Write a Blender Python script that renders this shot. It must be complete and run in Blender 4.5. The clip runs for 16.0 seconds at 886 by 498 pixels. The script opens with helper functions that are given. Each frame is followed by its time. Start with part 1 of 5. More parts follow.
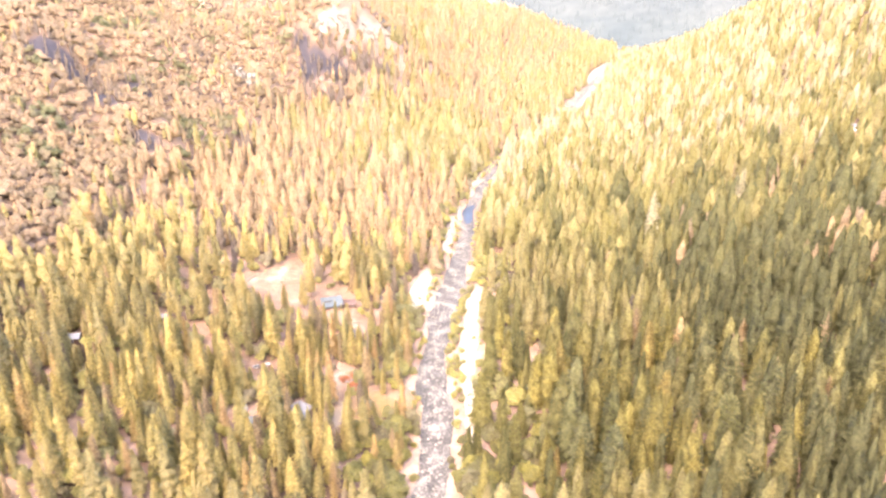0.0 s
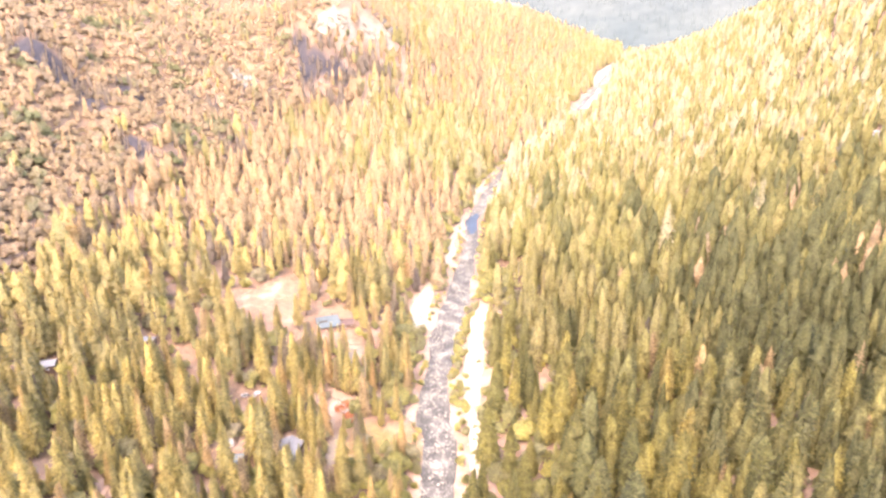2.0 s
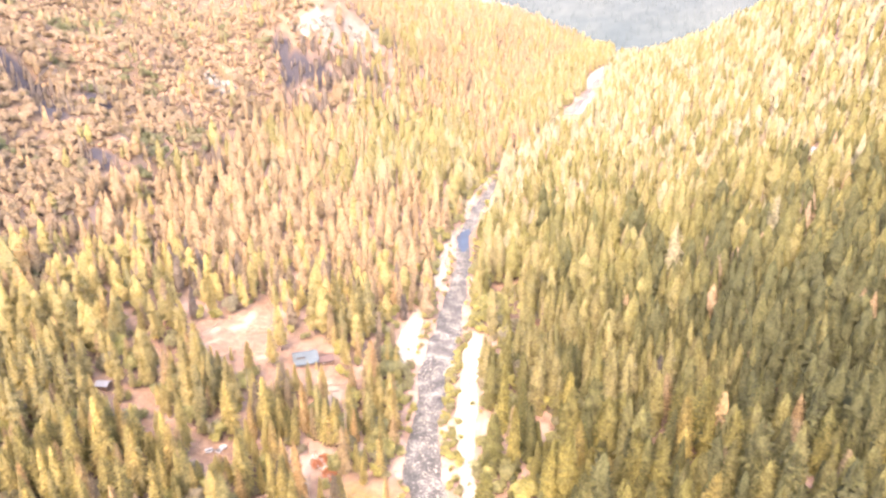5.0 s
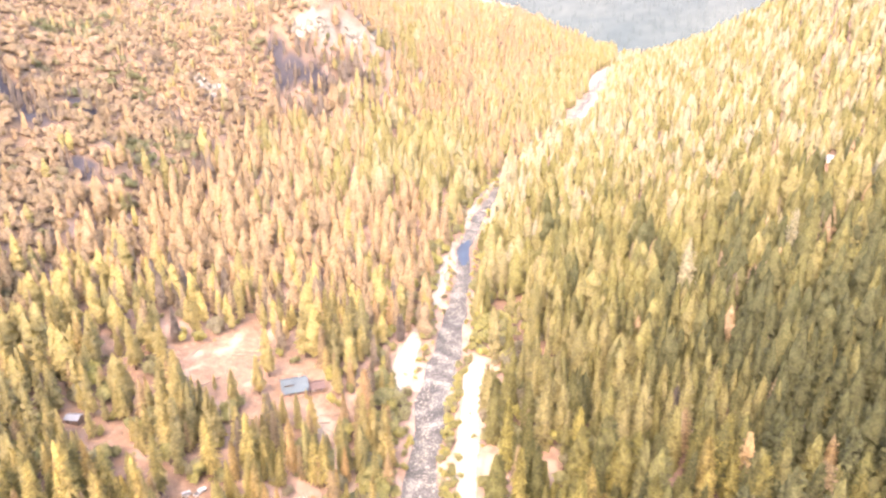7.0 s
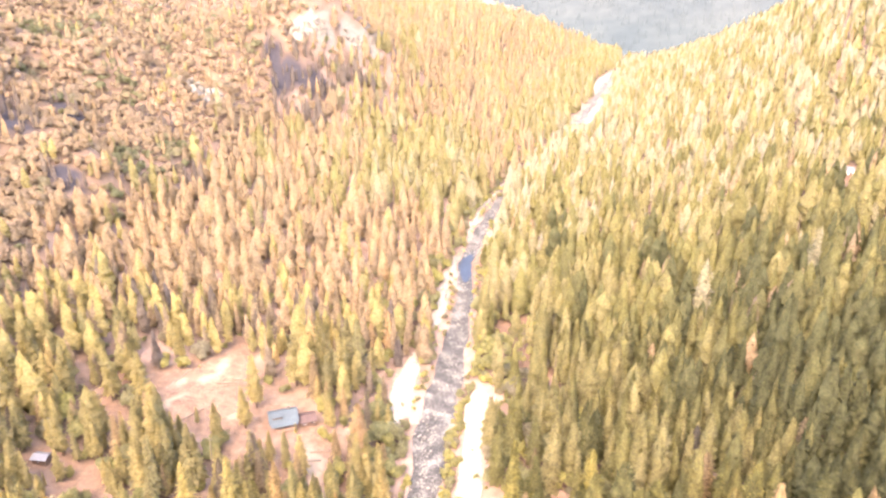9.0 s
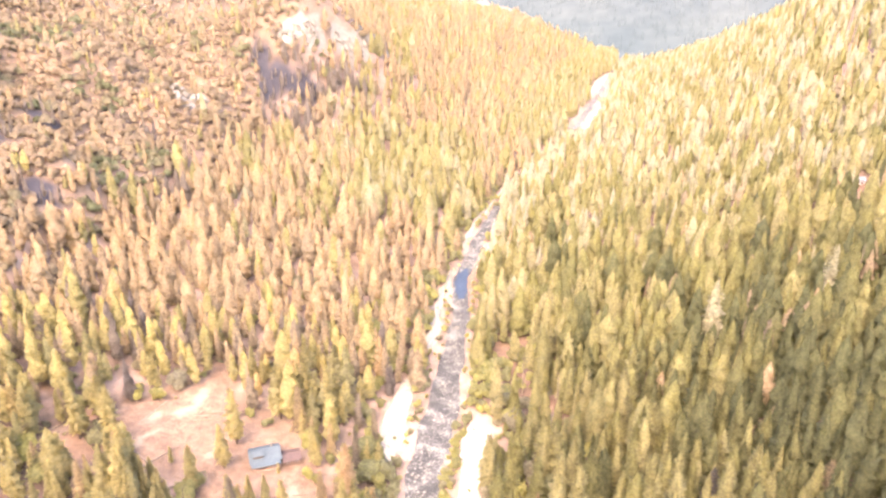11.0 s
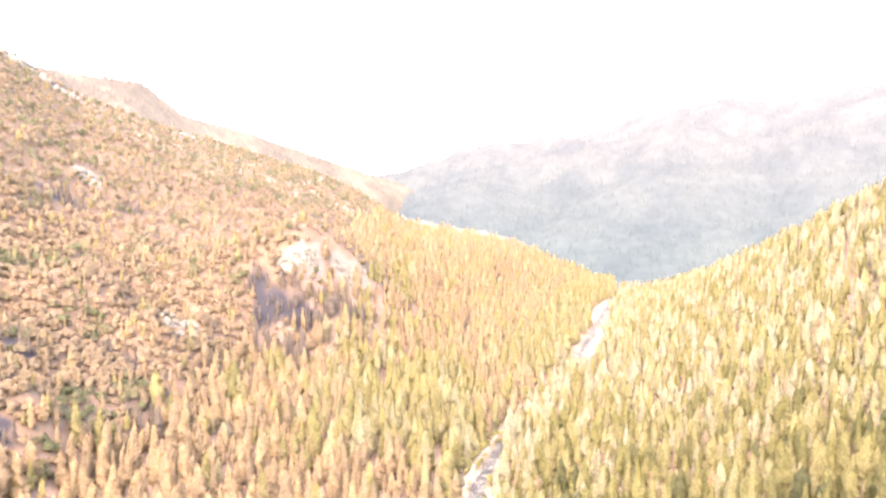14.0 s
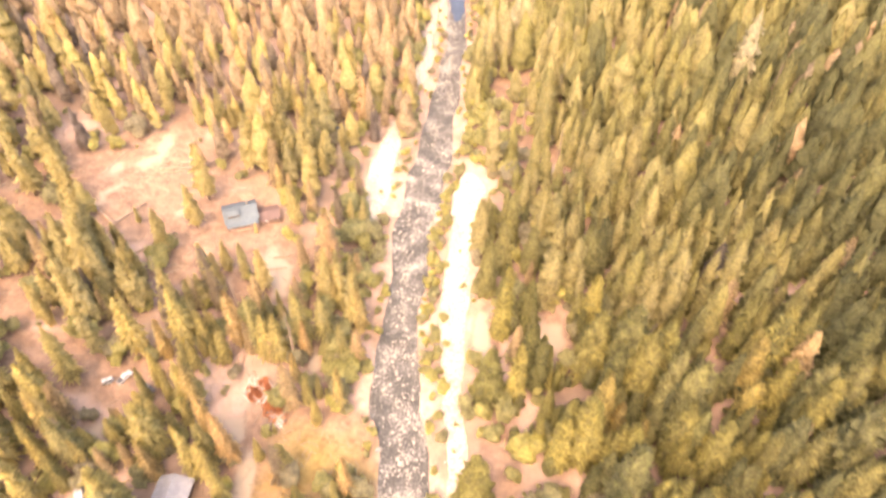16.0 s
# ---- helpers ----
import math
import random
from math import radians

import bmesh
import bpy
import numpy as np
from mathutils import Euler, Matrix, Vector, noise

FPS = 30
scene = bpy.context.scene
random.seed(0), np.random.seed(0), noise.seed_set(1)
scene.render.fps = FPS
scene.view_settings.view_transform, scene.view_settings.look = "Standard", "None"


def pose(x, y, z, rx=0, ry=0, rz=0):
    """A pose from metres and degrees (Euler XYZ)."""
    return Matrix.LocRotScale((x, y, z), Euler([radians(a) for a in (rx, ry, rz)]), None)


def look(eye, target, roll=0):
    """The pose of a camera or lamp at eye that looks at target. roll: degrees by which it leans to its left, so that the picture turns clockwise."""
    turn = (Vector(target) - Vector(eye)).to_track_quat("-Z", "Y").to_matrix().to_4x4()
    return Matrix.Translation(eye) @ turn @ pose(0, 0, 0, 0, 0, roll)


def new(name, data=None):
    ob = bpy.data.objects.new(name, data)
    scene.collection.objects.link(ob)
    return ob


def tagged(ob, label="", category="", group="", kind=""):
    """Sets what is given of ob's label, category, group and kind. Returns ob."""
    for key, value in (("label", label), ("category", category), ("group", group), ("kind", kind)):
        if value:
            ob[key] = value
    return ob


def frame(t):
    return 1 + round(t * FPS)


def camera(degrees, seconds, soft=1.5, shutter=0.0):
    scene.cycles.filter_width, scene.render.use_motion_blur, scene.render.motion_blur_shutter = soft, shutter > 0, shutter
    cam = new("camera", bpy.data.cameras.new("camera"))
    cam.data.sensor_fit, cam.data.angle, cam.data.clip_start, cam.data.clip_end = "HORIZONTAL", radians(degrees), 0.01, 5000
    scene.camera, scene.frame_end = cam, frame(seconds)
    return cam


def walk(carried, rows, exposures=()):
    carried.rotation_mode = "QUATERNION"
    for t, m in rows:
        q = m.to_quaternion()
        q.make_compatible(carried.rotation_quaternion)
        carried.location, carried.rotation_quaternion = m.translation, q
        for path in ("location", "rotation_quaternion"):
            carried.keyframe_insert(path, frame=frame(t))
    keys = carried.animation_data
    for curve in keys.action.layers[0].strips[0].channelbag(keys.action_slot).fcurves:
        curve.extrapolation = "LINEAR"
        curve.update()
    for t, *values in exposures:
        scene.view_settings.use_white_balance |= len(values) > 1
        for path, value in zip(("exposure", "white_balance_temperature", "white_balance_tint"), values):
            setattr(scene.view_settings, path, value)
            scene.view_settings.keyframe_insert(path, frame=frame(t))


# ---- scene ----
cam = camera(65.2, 16.0, soft=2.5, shutter=0.25)
# seconds, place in metres, pitch, roll, yaw
PATH = [
    (0.0, -0.30, 0.91, 194.50, -22.19, 0.40, 0.01),
    (0.5, -0.40, 7.66, 194.55, -22.23, 0.42, 0.05),
    (1.0, -0.47, 14.19, 194.60, -22.26, 0.40, 0.12),
    (1.5, -0.54, 20.56, 194.61, -22.26, 0.39, 0.18),
    (2.0, -0.63, 26.91, 194.60, -22.28, 0.38, 0.23),
    (2.5, -0.67, 33.32, 194.55, -22.30, 0.36, 0.29),
    (3.0, -0.69, 39.79, 194.58, -22.29, 0.35, 0.18),
    (3.5, -0.68, 46.18, 194.59, -22.31, 0.34, -0.08),
    (4.0, -0.70, 52.53, 194.62, -22.32, 0.34, -0.44),
    (6.5, -0.46, 84.03, 194.53, -22.36, 0.23, -0.72),
    (7.0, -0.27, 90.43, 194.50, -22.37, 0.18, -0.68),
    (7.5, -0.06, 96.77, 194.53, -22.38, 0.13, -0.63),
    (8.0, 0.08, 103.01, 194.59, -22.35, 0.06, -0.57),
    (8.5, 0.11, 109.16, 194.71, -22.34, 0.00, -0.52),
    (9.0, 0.13, 115.37, 194.95, -22.33, -0.05, -0.48),
    (11.5, 0.68, 145.39, 195.85, -22.30, -0.12, -0.99),
    (12.0, 0.73, 151.07, 196.32, -22.34, -0.17, -0.96),
    (12.5, 0.86, 156.70, 196.60, -22.19, -0.20, -0.92),
    (13.0, 1.31, 162.22, 196.69, -22.17, -0.27, -0.90),
    (13.5, 2.12, 167.39, 196.46, -13.09, -0.39, -0.84),
    (14.0, 2.79, 171.37, 195.67, -4.17, -0.49, -0.80),
    (14.5, 3.20, 174.45, 194.91, -12.46, -0.59, -0.71),
    (15.0, 3.43, 177.06, 194.61, -25.47, -0.72, -0.64),
    (15.5, 3.57, 179.13, 194.54, -36.26, -0.74, -0.67),
    (16.0, 3.69, 180.85, 194.54, -47.16, -0.75, -0.75),
]
walk(cam, [(t, pose(x, y, z, 90 + pitch, roll, yaw)) for t, x, y, z, pitch, roll, yaw in PATH],
     exposures=[(0.0, 4.58, 7400, 24), (5.0, 4.47, 7400, 25), (13.2, 4.4, 7300, 25), (14.0, 4.4, 7200, 22), (14.5, 4.34, 7100, 22), (15.0, 4.31, 7900, 23), (15.5, 4.31, 8700, 25), (16.0, 4.36, 9300, 27)])

# ---- daylight ----
SUN_AZ, SUN_EL = -158.0, 50.0  # degrees to the right of the valley's line, and up
world = bpy.data.worlds.new("sky")
scene.world = world
world.use_nodes = True
sky = world.node_tree.nodes.new("ShaderNodeTexSky")
sky.sky_type, sky.sun_disc = "NISHITA", False
sky.sun_elevation, sky.sun_rotation = radians(SUN_EL), radians(SUN_AZ)
sky.air_density, sky.dust_density, sky.ozone_density = 1.1, 3.2, 1.0
world.node_tree.nodes["Background"].inputs["Strength"].default_value = 0.15
world.node_tree.links.new(sky.outputs[0], world.node_tree.nodes["Background"].inputs["Color"])
sun = new("sun", bpy.data.lights.new("sun", "SUN"))
sun.data.energy, sun.data.angle, sun.data.color = 0.14, radians(80.0), (1.0, 0.93, 0.84)
to_sun = Vector((math.sin(radians(SUN_AZ)) * math.cos(radians(SUN_EL)), math.cos(radians(SUN_AZ)) * math.cos(radians(SUN_EL)), math.sin(radians(SUN_EL))))
sun.matrix_world = look((200, 400, 900), Vector((200, 400, 900)) - to_sun)
# ---- materials ----
def material(name):
    m = bpy.data.materials.new(name)
    m.use_nodes = True
    t = m.node_tree
    return m, t, t.nodes["Principled BSDF"], t.links.new


def ramp(t, stops):
    r = t.nodes.new("ShaderNodeValToRGB")
    while len(r.color_ramp.elements) < len(stops):
        r.color_ramp.elements.new(0.5)
    for e, (p, c) in zip(r.color_ramp.elements, stops):
        e.position, e.color = p, (*c, 1)
    return r


def noise_tex(t, scale, detail=4, rough=0.55, where="Object"):
    n = t.nodes.new("ShaderNodeTexNoise")
    n.inputs["Scale"].default_value, n.inputs["Detail"].default_value, n.inputs["Roughness"].default_value = scale, detail, rough
    c = t.nodes.new("ShaderNodeTexCoord")
    t.links.new(c.outputs[where], n.inputs["Vector"])
    return n


def mixed(t, a, b, fac, kind="MIX"):
    m = t.nodes.new("ShaderNodeMix")
    m.data_type, m.blend_type = "RGBA", kind
    for sock, v in ((m.inputs[0], fac), (m.inputs[6], a), (m.inputs[7], b)):
        if hasattr(v, "links"):
            t.links.new(v, sock)
        elif isinstance(v, tuple):
            sock.default_value = (*v, 1)
        else:
            sock.default_value = v
    return m.outputs[2]


def bump(t, p, height, strength, distance):
    b = t.nodes.new("ShaderNodeBump")
    b.inputs["Strength"].default_value, b.inputs["Distance"].default_value = strength, distance
    t.links.new(height, b.inputs["Height"])
    t.links.new(b.outputs[0], p.inputs["Normal"])


def foliage(name, stops, single, through_light=0.74, gloss=0.12):
    """Needles or leaves; the tone of each tree comes from the object, or from the forest's own 'tone'."""
    m, t, p, link = material(name)
    if single:
        tone = t.nodes.new("ShaderNodeObjectInfo").outputs["Random"]
    else:
        a = t.nodes.new("ShaderNodeAttribute")
        a.attribute_name = "tone"
        tone = a.outputs["Fac"]
    r = ramp(t, stops)
    link(tone, r.inputs[0])
    n = noise_tex(t, 22.0 if single else 0.8, 5, 0.75)
    v = ramp(t, [(0.36, (0.6, 0.6, 0.56)), (0.64, (1.4, 1.38, 1.2))] if single else [(0.36, (0.64, 0.64, 0.64)), (0.64, (1.32, 1.3, 1.2))])
    link(n.outputs[0], v.inputs[0])
    isle = t.nodes.new("ShaderNodeNewGeometry")
    v2 = ramp(t, [(0.0, (0.74, 0.75, 0.78)), (1.0, (1.26, 1.25, 1.16))] if single else [(0.0, (0.93, 0.93, 0.94)), (1.0, (1.07, 1.07, 1.05))])
    link(isle.outputs["Random Per Island"], v2.inputs[0])
    c = mixed(t, mixed(t, r.outputs[0], v.outputs[0], 1.0, "MULTIPLY"), v2.outputs[0], 1.0, "MULTIPLY")
    link(c, p.inputs["Base Color"])
    p.inputs["Roughness"].default_value = 0.5
    p.inputs["Specular IOR Level"].default_value = gloss
    bump(t, p, n.outputs[0], 0.9, 0.9)
    tr = t.nodes.new("ShaderNodeBsdfTranslucent")
    link(mixed(t, c, (1.25, 1.25, 1.08), 1.0, "MULTIPLY"), tr.inputs["Color"])
    link(t.nodes["Bump"].outputs[0], tr.inputs["Normal"])
    mx = t.nodes.new("ShaderNodeMixShader")
    mx.inputs[0].default_value = through_light
    link(p.outputs[0], mx.inputs[1])
    link(tr.outputs[0], mx.inputs[2])
    link(mx.outputs[0], t.nodes["Material Output"].inputs["Surface"])
    return m


def plain(name, a, b, scale, rough=0.8, bumpy=0.3, metal=0.0, depth=0.05):
    m, t, p, link = material(name)
    n = noise_tex(t, scale, 6, 0.6)
    n2 = noise_tex(t, scale * 0.13, 3)
    r = ramp(t, [(0.32, a), (0.68, b)])
    link(n.outputs[0], r.inputs[0])
    v = ramp(t, [(0.3, (0.8, 0.8, 0.8)), (0.7, (1.12, 1.12, 1.12))])
    link(n2.outputs[0], v.inputs[0])
    link(mixed(t, r.outputs[0], v.outputs[0], 1.0, "MULTIPLY"), p.inputs["Base Color"])
    p.inputs["Roughness"].default_value, p.inputs["Metallic"].default_value = rough, metal
    p.inputs["Specular IOR Level"].default_value = 0.2
    bump(t, p, n.outputs[0], bumpy, depth)
    return m


# FIR's last two stops are greyed to paint haze; FIR_NEAR leaves them out
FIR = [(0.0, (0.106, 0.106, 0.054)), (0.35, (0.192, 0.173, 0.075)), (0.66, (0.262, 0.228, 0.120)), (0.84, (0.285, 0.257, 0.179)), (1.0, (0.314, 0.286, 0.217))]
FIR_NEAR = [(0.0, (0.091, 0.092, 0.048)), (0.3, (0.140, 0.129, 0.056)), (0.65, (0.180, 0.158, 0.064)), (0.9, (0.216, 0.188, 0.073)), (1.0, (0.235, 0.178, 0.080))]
PINE = [(0.0, (0.219, 0.197, 0.109)), (0.4, (0.276, 0.236, 0.117)), (0.8, (0.325, 0.269, 0.128)), (1.0, (0.351, 0.246, 0.146))]
DEAD = [(0.0, (0.131, 0.111, 0.103)), (0.2, (0.235, 0.185, 0.129)), (0.6, (0.288, 0.216, 0.143)), (1.0, (0.326, 0.241, 0.151))]
BRUSH = [(0.0, (0.142, 0.145, 0.080)), (0.22, (0.196, 0.174, 0.108)), (0.4, (0.247, 0.192, 0.129)), (0.75, (0.274, 0.204, 0.141)), (1.0, (0.297, 0.231, 0.158))]
BANKS = [(0.0, (0.210, 0.184, 0.131)), (0.3, (0.201, 0.191, 0.103)), (0.65, (0.241, 0.224, 0.103)), (1.0, (0.307, 0.277, 0.109))]
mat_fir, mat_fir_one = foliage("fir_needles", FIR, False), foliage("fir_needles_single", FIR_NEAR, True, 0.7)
mat_fir_dark_one = foliage("dark_fir_needles_single", [(0.0, (0.105, 0.108, 0.064)), (0.5, (0.142, 0.137, 0.073)), (1.0, (0.18, 0.164, 0.08))], True)
mat_pine, mat_pine_one = foliage("pine_needles", PINE, False), foliage("pine_needles_single", PINE, True)
mat_dead, mat_dead_one = foliage("scorched_needles", DEAD, False, 0.72), foliage("scorched_needles_single", DEAD, True, 0.72)
mat_brush, mat_brush_one = foliage("dry_leaves", BRUSH, False, 0.7), foliage("dry_leaves_single", BRUSH, True, 0.7)
mat_banks, mat_banks_one = foliage("willow_leaves", BANKS, False), foliage("willow_leaves_single", BANKS, True)
mat_bark = plain("bark", (0.0576, 0.0384, 0.0256), (0.128, 0.0832, 0.0544), 3.0, 0.9, 0.6)
mat_log = plain("weathered_log", (0.0832, 0.0576, 0.0384), (0.16, 0.1184, 0.0832), 2.0, 0.85, 0.5)
mat_granite = plain("granite", (0.06, 0.049, 0.036), (0.15, 0.127, 0.095), 0.35, 0.75, 0.7, depth=0.5)
mat_boulder = plain("river_boulder", (0.07, 0.06, 0.048), (0.2, 0.178, 0.147), 0.8, 0.6, 0.4)
mat_sand = plain("pale_sand", (0.1, 0.081, 0.056), (0.24, 0.205, 0.15), 0.9, 0.9, 0.5)


def ground_material():
    m, t, p, link = material("forest_floor")
    n, n2, n3 = noise_tex(t, 0.3, 10, 0.72), noise_tex(t, 0.05, 5), noise_tex(t, 2.2, 4)
    duff = ramp(t, [(0.32, (0.112, 0.076, 0.054)), (0.5, (0.164, 0.11, 0.079)), (0.68, (0.215, 0.145, 0.105))])
    link(n.outputs[0], duff.inputs[0])
    grass = ramp(t, [(0.35, (0.0922, 0.0601, 0.0408)), (0.7, (0.1208, 0.0820, 0.0549))])
    link(n.outputs[0], grass.inputs[0])
    pick = ramp(t, [(0.45, (0, 0, 0)), (0.6, (1, 1, 1))])
    link(n2.outputs[0], pick.inputs[0])
    c = mixed(t, duff.outputs[0], grass.outputs[0], pick.outputs[0])
    dry = t.nodes.new("ShaderNodeAttribute")
    dry.attribute_name = "dry"
    # darker brown floor where the scrub covers the left slope
    slope_soil = ramp(t, [(0.34, (0.0660, 0.0425, 0.0273)), (0.66, (0.1200, 0.0788, 0.0494))])
    link(n.outputs[0], slope_soil.inputs[0])
    c = mixed(t, c, slope_soil.outputs[0], dry.outputs["Fac"])
    a = t.nodes.new("ShaderNodeAttribute")
    a.attribute_name = "bare"
    edge = t.nodes.new("ShaderNodeMath")
    edge.operation = "MULTIPLY_ADD"
    link(n.outputs[0], edge.inputs[0])
    edge.inputs[1].default_value = 0.7
    link(a.outputs["Fac"], edge.inputs[2])
    cut = ramp(t, [(0.62, (0, 0, 0)), (0.85, (1, 1, 1))])
    link(edge.outputs[0], cut.inputs[0])
    dirt = ramp(t, [(0.34, (0.066, 0.040, 0.025)), (0.5, (0.104, 0.064, 0.041)), (0.66, (0.15, 0.097, 0.063))])
    link(n.outputs[0], dirt.inputs[0])
    c = mixed(t, c, dirt.outputs[0], cut.outputs[0])
    hay = t.nodes.new("ShaderNodeAttribute")
    hay.attribute_name = "gold"
    blades = ramp(t, [(0.34, (0.075, 0.046, 0.014)), (0.66, (0.16, 0.105, 0.036))])
    link(n.outputs[0], blades.inputs[0])
    c = mixed(t, c, blades.outputs[0], hay.outputs["Fac"])
    w = t.nodes.new("ShaderNodeAttribute")
    w.attribute_name = "pale"
    edge4 = t.nodes.new("ShaderNodeMath")
    edge4.operation = "MULTIPLY_ADD"
    link(n.outputs[0], edge4.inputs[0])
    edge4.inputs[1].default_value = 0.6
    link(w.outputs["Fac"], edge4.inputs[2])
    cut4 = ramp(t, [(0.6, (0, 0, 0)), (0.9, (1, 1, 1))])
    link(edge4.outputs[0], cut4.inputs[0])
    c = mixed(t, c, (0.1512, 0.1141, 0.0778), cut4.outputs[0])
    s = t.nodes.new("ShaderNodeAttribute")
    s.attribute_name = "stone"
    gran = ramp(t, [(0.3, (0.08, 0.066, 0.05)), (0.7, (0.17, 0.143, 0.11))])
    link(n.outputs[0], gran.inputs[0])
    edge2 = t.nodes.new("ShaderNodeMath")
    edge2.operation = "MULTIPLY_ADD"
    link(n2.outputs[0], edge2.inputs[0])
    edge2.inputs[1].default_value = 0.7
    link(s.outputs["Fac"], edge2.inputs[2])
    cut2 = ramp(t, [(0.65, (0, 0, 0)), (0.8, (1, 1, 1))])
    link(edge2.outputs[0], cut2.inputs[0])
    c = mixed(t, c, gran.outputs[0], cut2.outputs[0])
    b = t.nodes.new("ShaderNodeAttribute")
    b.attribute_name = "dark_grey"
    edge3 = t.nodes.new("ShaderNodeMath")
    edge3.operation = "MULTIPLY_ADD"
    link(n2.outputs[0], edge3.inputs[0])
    edge3.inputs[1].default_value = 0.5
    link(b.outputs["Fac"], edge3.inputs[2])
    cut3 = ramp(t, [(0.45, (0, 0, 0)), (0.95, (1, 1, 1))])
    link(edge3.outputs[0], cut3.inputs[0])
    dark_soil = ramp(t, [(0.3, (0.0166, 0.0147, 0.016)), (0.7, (0.0352, 0.0307, 0.032))])
    link(n.outputs[0], dark_soil.inputs[0])
    c = mixed(t, c, dark_soil.outputs[0], cut3.outputs[0])
    link(c, p.inputs["Base Color"])
    p.inputs["Roughness"].default_value = 0.92
    p.inputs["Specular IOR Level"].default_value = 0.12
    bump(t, p, n.outputs[0], 0.6, 0.8)
    return m


def water_material():
    m, t, p, link = material("stream_water")
    n, n2 = noise_tex(t, 1.2, 6, 0.68), noise_tex(t, 0.12, 3)
    lump = t.nodes.new("ShaderNodeMath")
    lump.operation = "MULTIPLY_ADD"
    link(n2.outputs[0], lump.inputs[0])
    lump.inputs[1].default_value = 0.75
    link(n.outputs[0], lump.inputs[2])
    foam = ramp(t, [(0.76, (0.0265, 0.0255, 0.0225)), (0.94, (0.052, 0.0488, 0.042)), (1.0, (0.118, 0.108, 0.091))])
    link(lump.outputs[0], foam.inputs[0])
    link(foam.outputs[0], p.inputs["Base Color"])
    p.inputs["Roughness"].default_value = 0.42
    p.inputs["Specular IOR Level"].default_value = 0.04
    p.inputs["IOR"].default_value = 1.33
    bump(t, p, n.outputs[0], 0.8, 0.35)
    return m


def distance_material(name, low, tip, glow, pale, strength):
    """Far hills that glow by themselves, standing in for kilometres of bright hazy air."""
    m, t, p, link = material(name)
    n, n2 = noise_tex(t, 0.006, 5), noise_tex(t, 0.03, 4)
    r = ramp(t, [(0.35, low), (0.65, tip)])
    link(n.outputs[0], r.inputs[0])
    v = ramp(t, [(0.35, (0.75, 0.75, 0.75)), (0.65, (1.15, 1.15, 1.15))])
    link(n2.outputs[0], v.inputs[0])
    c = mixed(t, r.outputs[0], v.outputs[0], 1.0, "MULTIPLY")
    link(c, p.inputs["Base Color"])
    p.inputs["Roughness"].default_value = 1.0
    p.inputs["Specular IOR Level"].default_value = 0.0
    # haze painted as emission, paler with the height and so the distance of the hillside
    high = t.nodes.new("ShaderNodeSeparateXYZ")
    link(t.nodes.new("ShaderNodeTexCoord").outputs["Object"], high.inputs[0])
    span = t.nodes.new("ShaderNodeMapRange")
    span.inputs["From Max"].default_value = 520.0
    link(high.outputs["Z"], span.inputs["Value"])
    haze_glow = ramp(t, [(0.1, glow), (1.0, pale)])
    link(span.outputs[0], haze_glow.inputs[0])
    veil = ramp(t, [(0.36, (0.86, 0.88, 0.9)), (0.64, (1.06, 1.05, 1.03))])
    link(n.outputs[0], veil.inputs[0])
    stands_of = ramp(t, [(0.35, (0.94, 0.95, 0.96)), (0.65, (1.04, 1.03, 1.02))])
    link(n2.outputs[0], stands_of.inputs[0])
    link(mixed(t, mixed(t, haze_glow.outputs[0], veil.outputs[0], 1.0, "MULTIPLY"), stands_of.outputs[0], 1.0, "MULTIPLY"), p.inputs["Emission Color"])
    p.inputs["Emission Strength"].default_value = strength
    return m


mat_ground, mat_water = ground_material(), water_material()
mat_pool = plain("deep_pool_water", (0.016, 0.023, 0.034), (0.026, 0.034, 0.046), 0.5, 0.35, 0.2)
mat_pool.node_tree.nodes["Principled BSDF"].inputs["Specular IOR Level"].default_value = 0.03
# haze is put into both forests as a faint glow of their own
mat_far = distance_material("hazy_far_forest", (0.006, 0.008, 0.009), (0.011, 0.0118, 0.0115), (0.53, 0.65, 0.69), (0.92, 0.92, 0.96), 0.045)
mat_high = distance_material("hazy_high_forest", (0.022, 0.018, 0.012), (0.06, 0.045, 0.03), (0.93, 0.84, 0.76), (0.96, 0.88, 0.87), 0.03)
# ---- the lie of the land ----
RIVER_Y = (-900, 150, 266, 297, 315, 349, 370, 386, 411, 430, 451, 480, 505, 531, 570, 628, 675, 731, 780, 871, 1043, 1133, 1324, 1450, 1700)
RIVER_X = (-60, -8, -5, -6.5, -7, -4.8, -3, 0, 4.5, 6.5, 9.8, 14, 16.2, 18, 21, 35, 47, 65, 77, 117, 193, 224, 288, 332, 420)
FOOT_Y = (-900, 450, 580, 750, 880, 1000, 1100, 1200, 1400, 1500, 1800)
FOOT_X = (-230, -200, -185, -140, -95, -45, -5, 55, 185, 270, 420)


def waves(x, y, seed, size):
    """Soft unevenness between about -1 and 1, at the given size in metres."""
    g = np.random.RandomState(seed)
    total = np.zeros(np.broadcast(x, y).shape)
    for i in range(7):
        a, k, p = g.uniform(0, 6.283), g.uniform(0.6, 1.9) / size * 6.283, g.uniform(0, 6.283)
        total = total + np.sin((x * np.cos(a) + y * np.sin(a)) * k + p + 1.3 * np.sin((x * np.sin(a) - y * np.cos(a)) * k * 0.6 + p))
    return total / 3.2


BANK_Y = (-900, 250, 278, 297, 318, 349, 370, 389, 411, 430, 451, 480, 570, 640, 720)
BANK = (7.5, 7.2, 7.5, 8.2, 7.2, 6.0, 7.2, 8.5, 8.2, 7.6, 6.8, 5.7, 5.2, 5.0, 4.2)


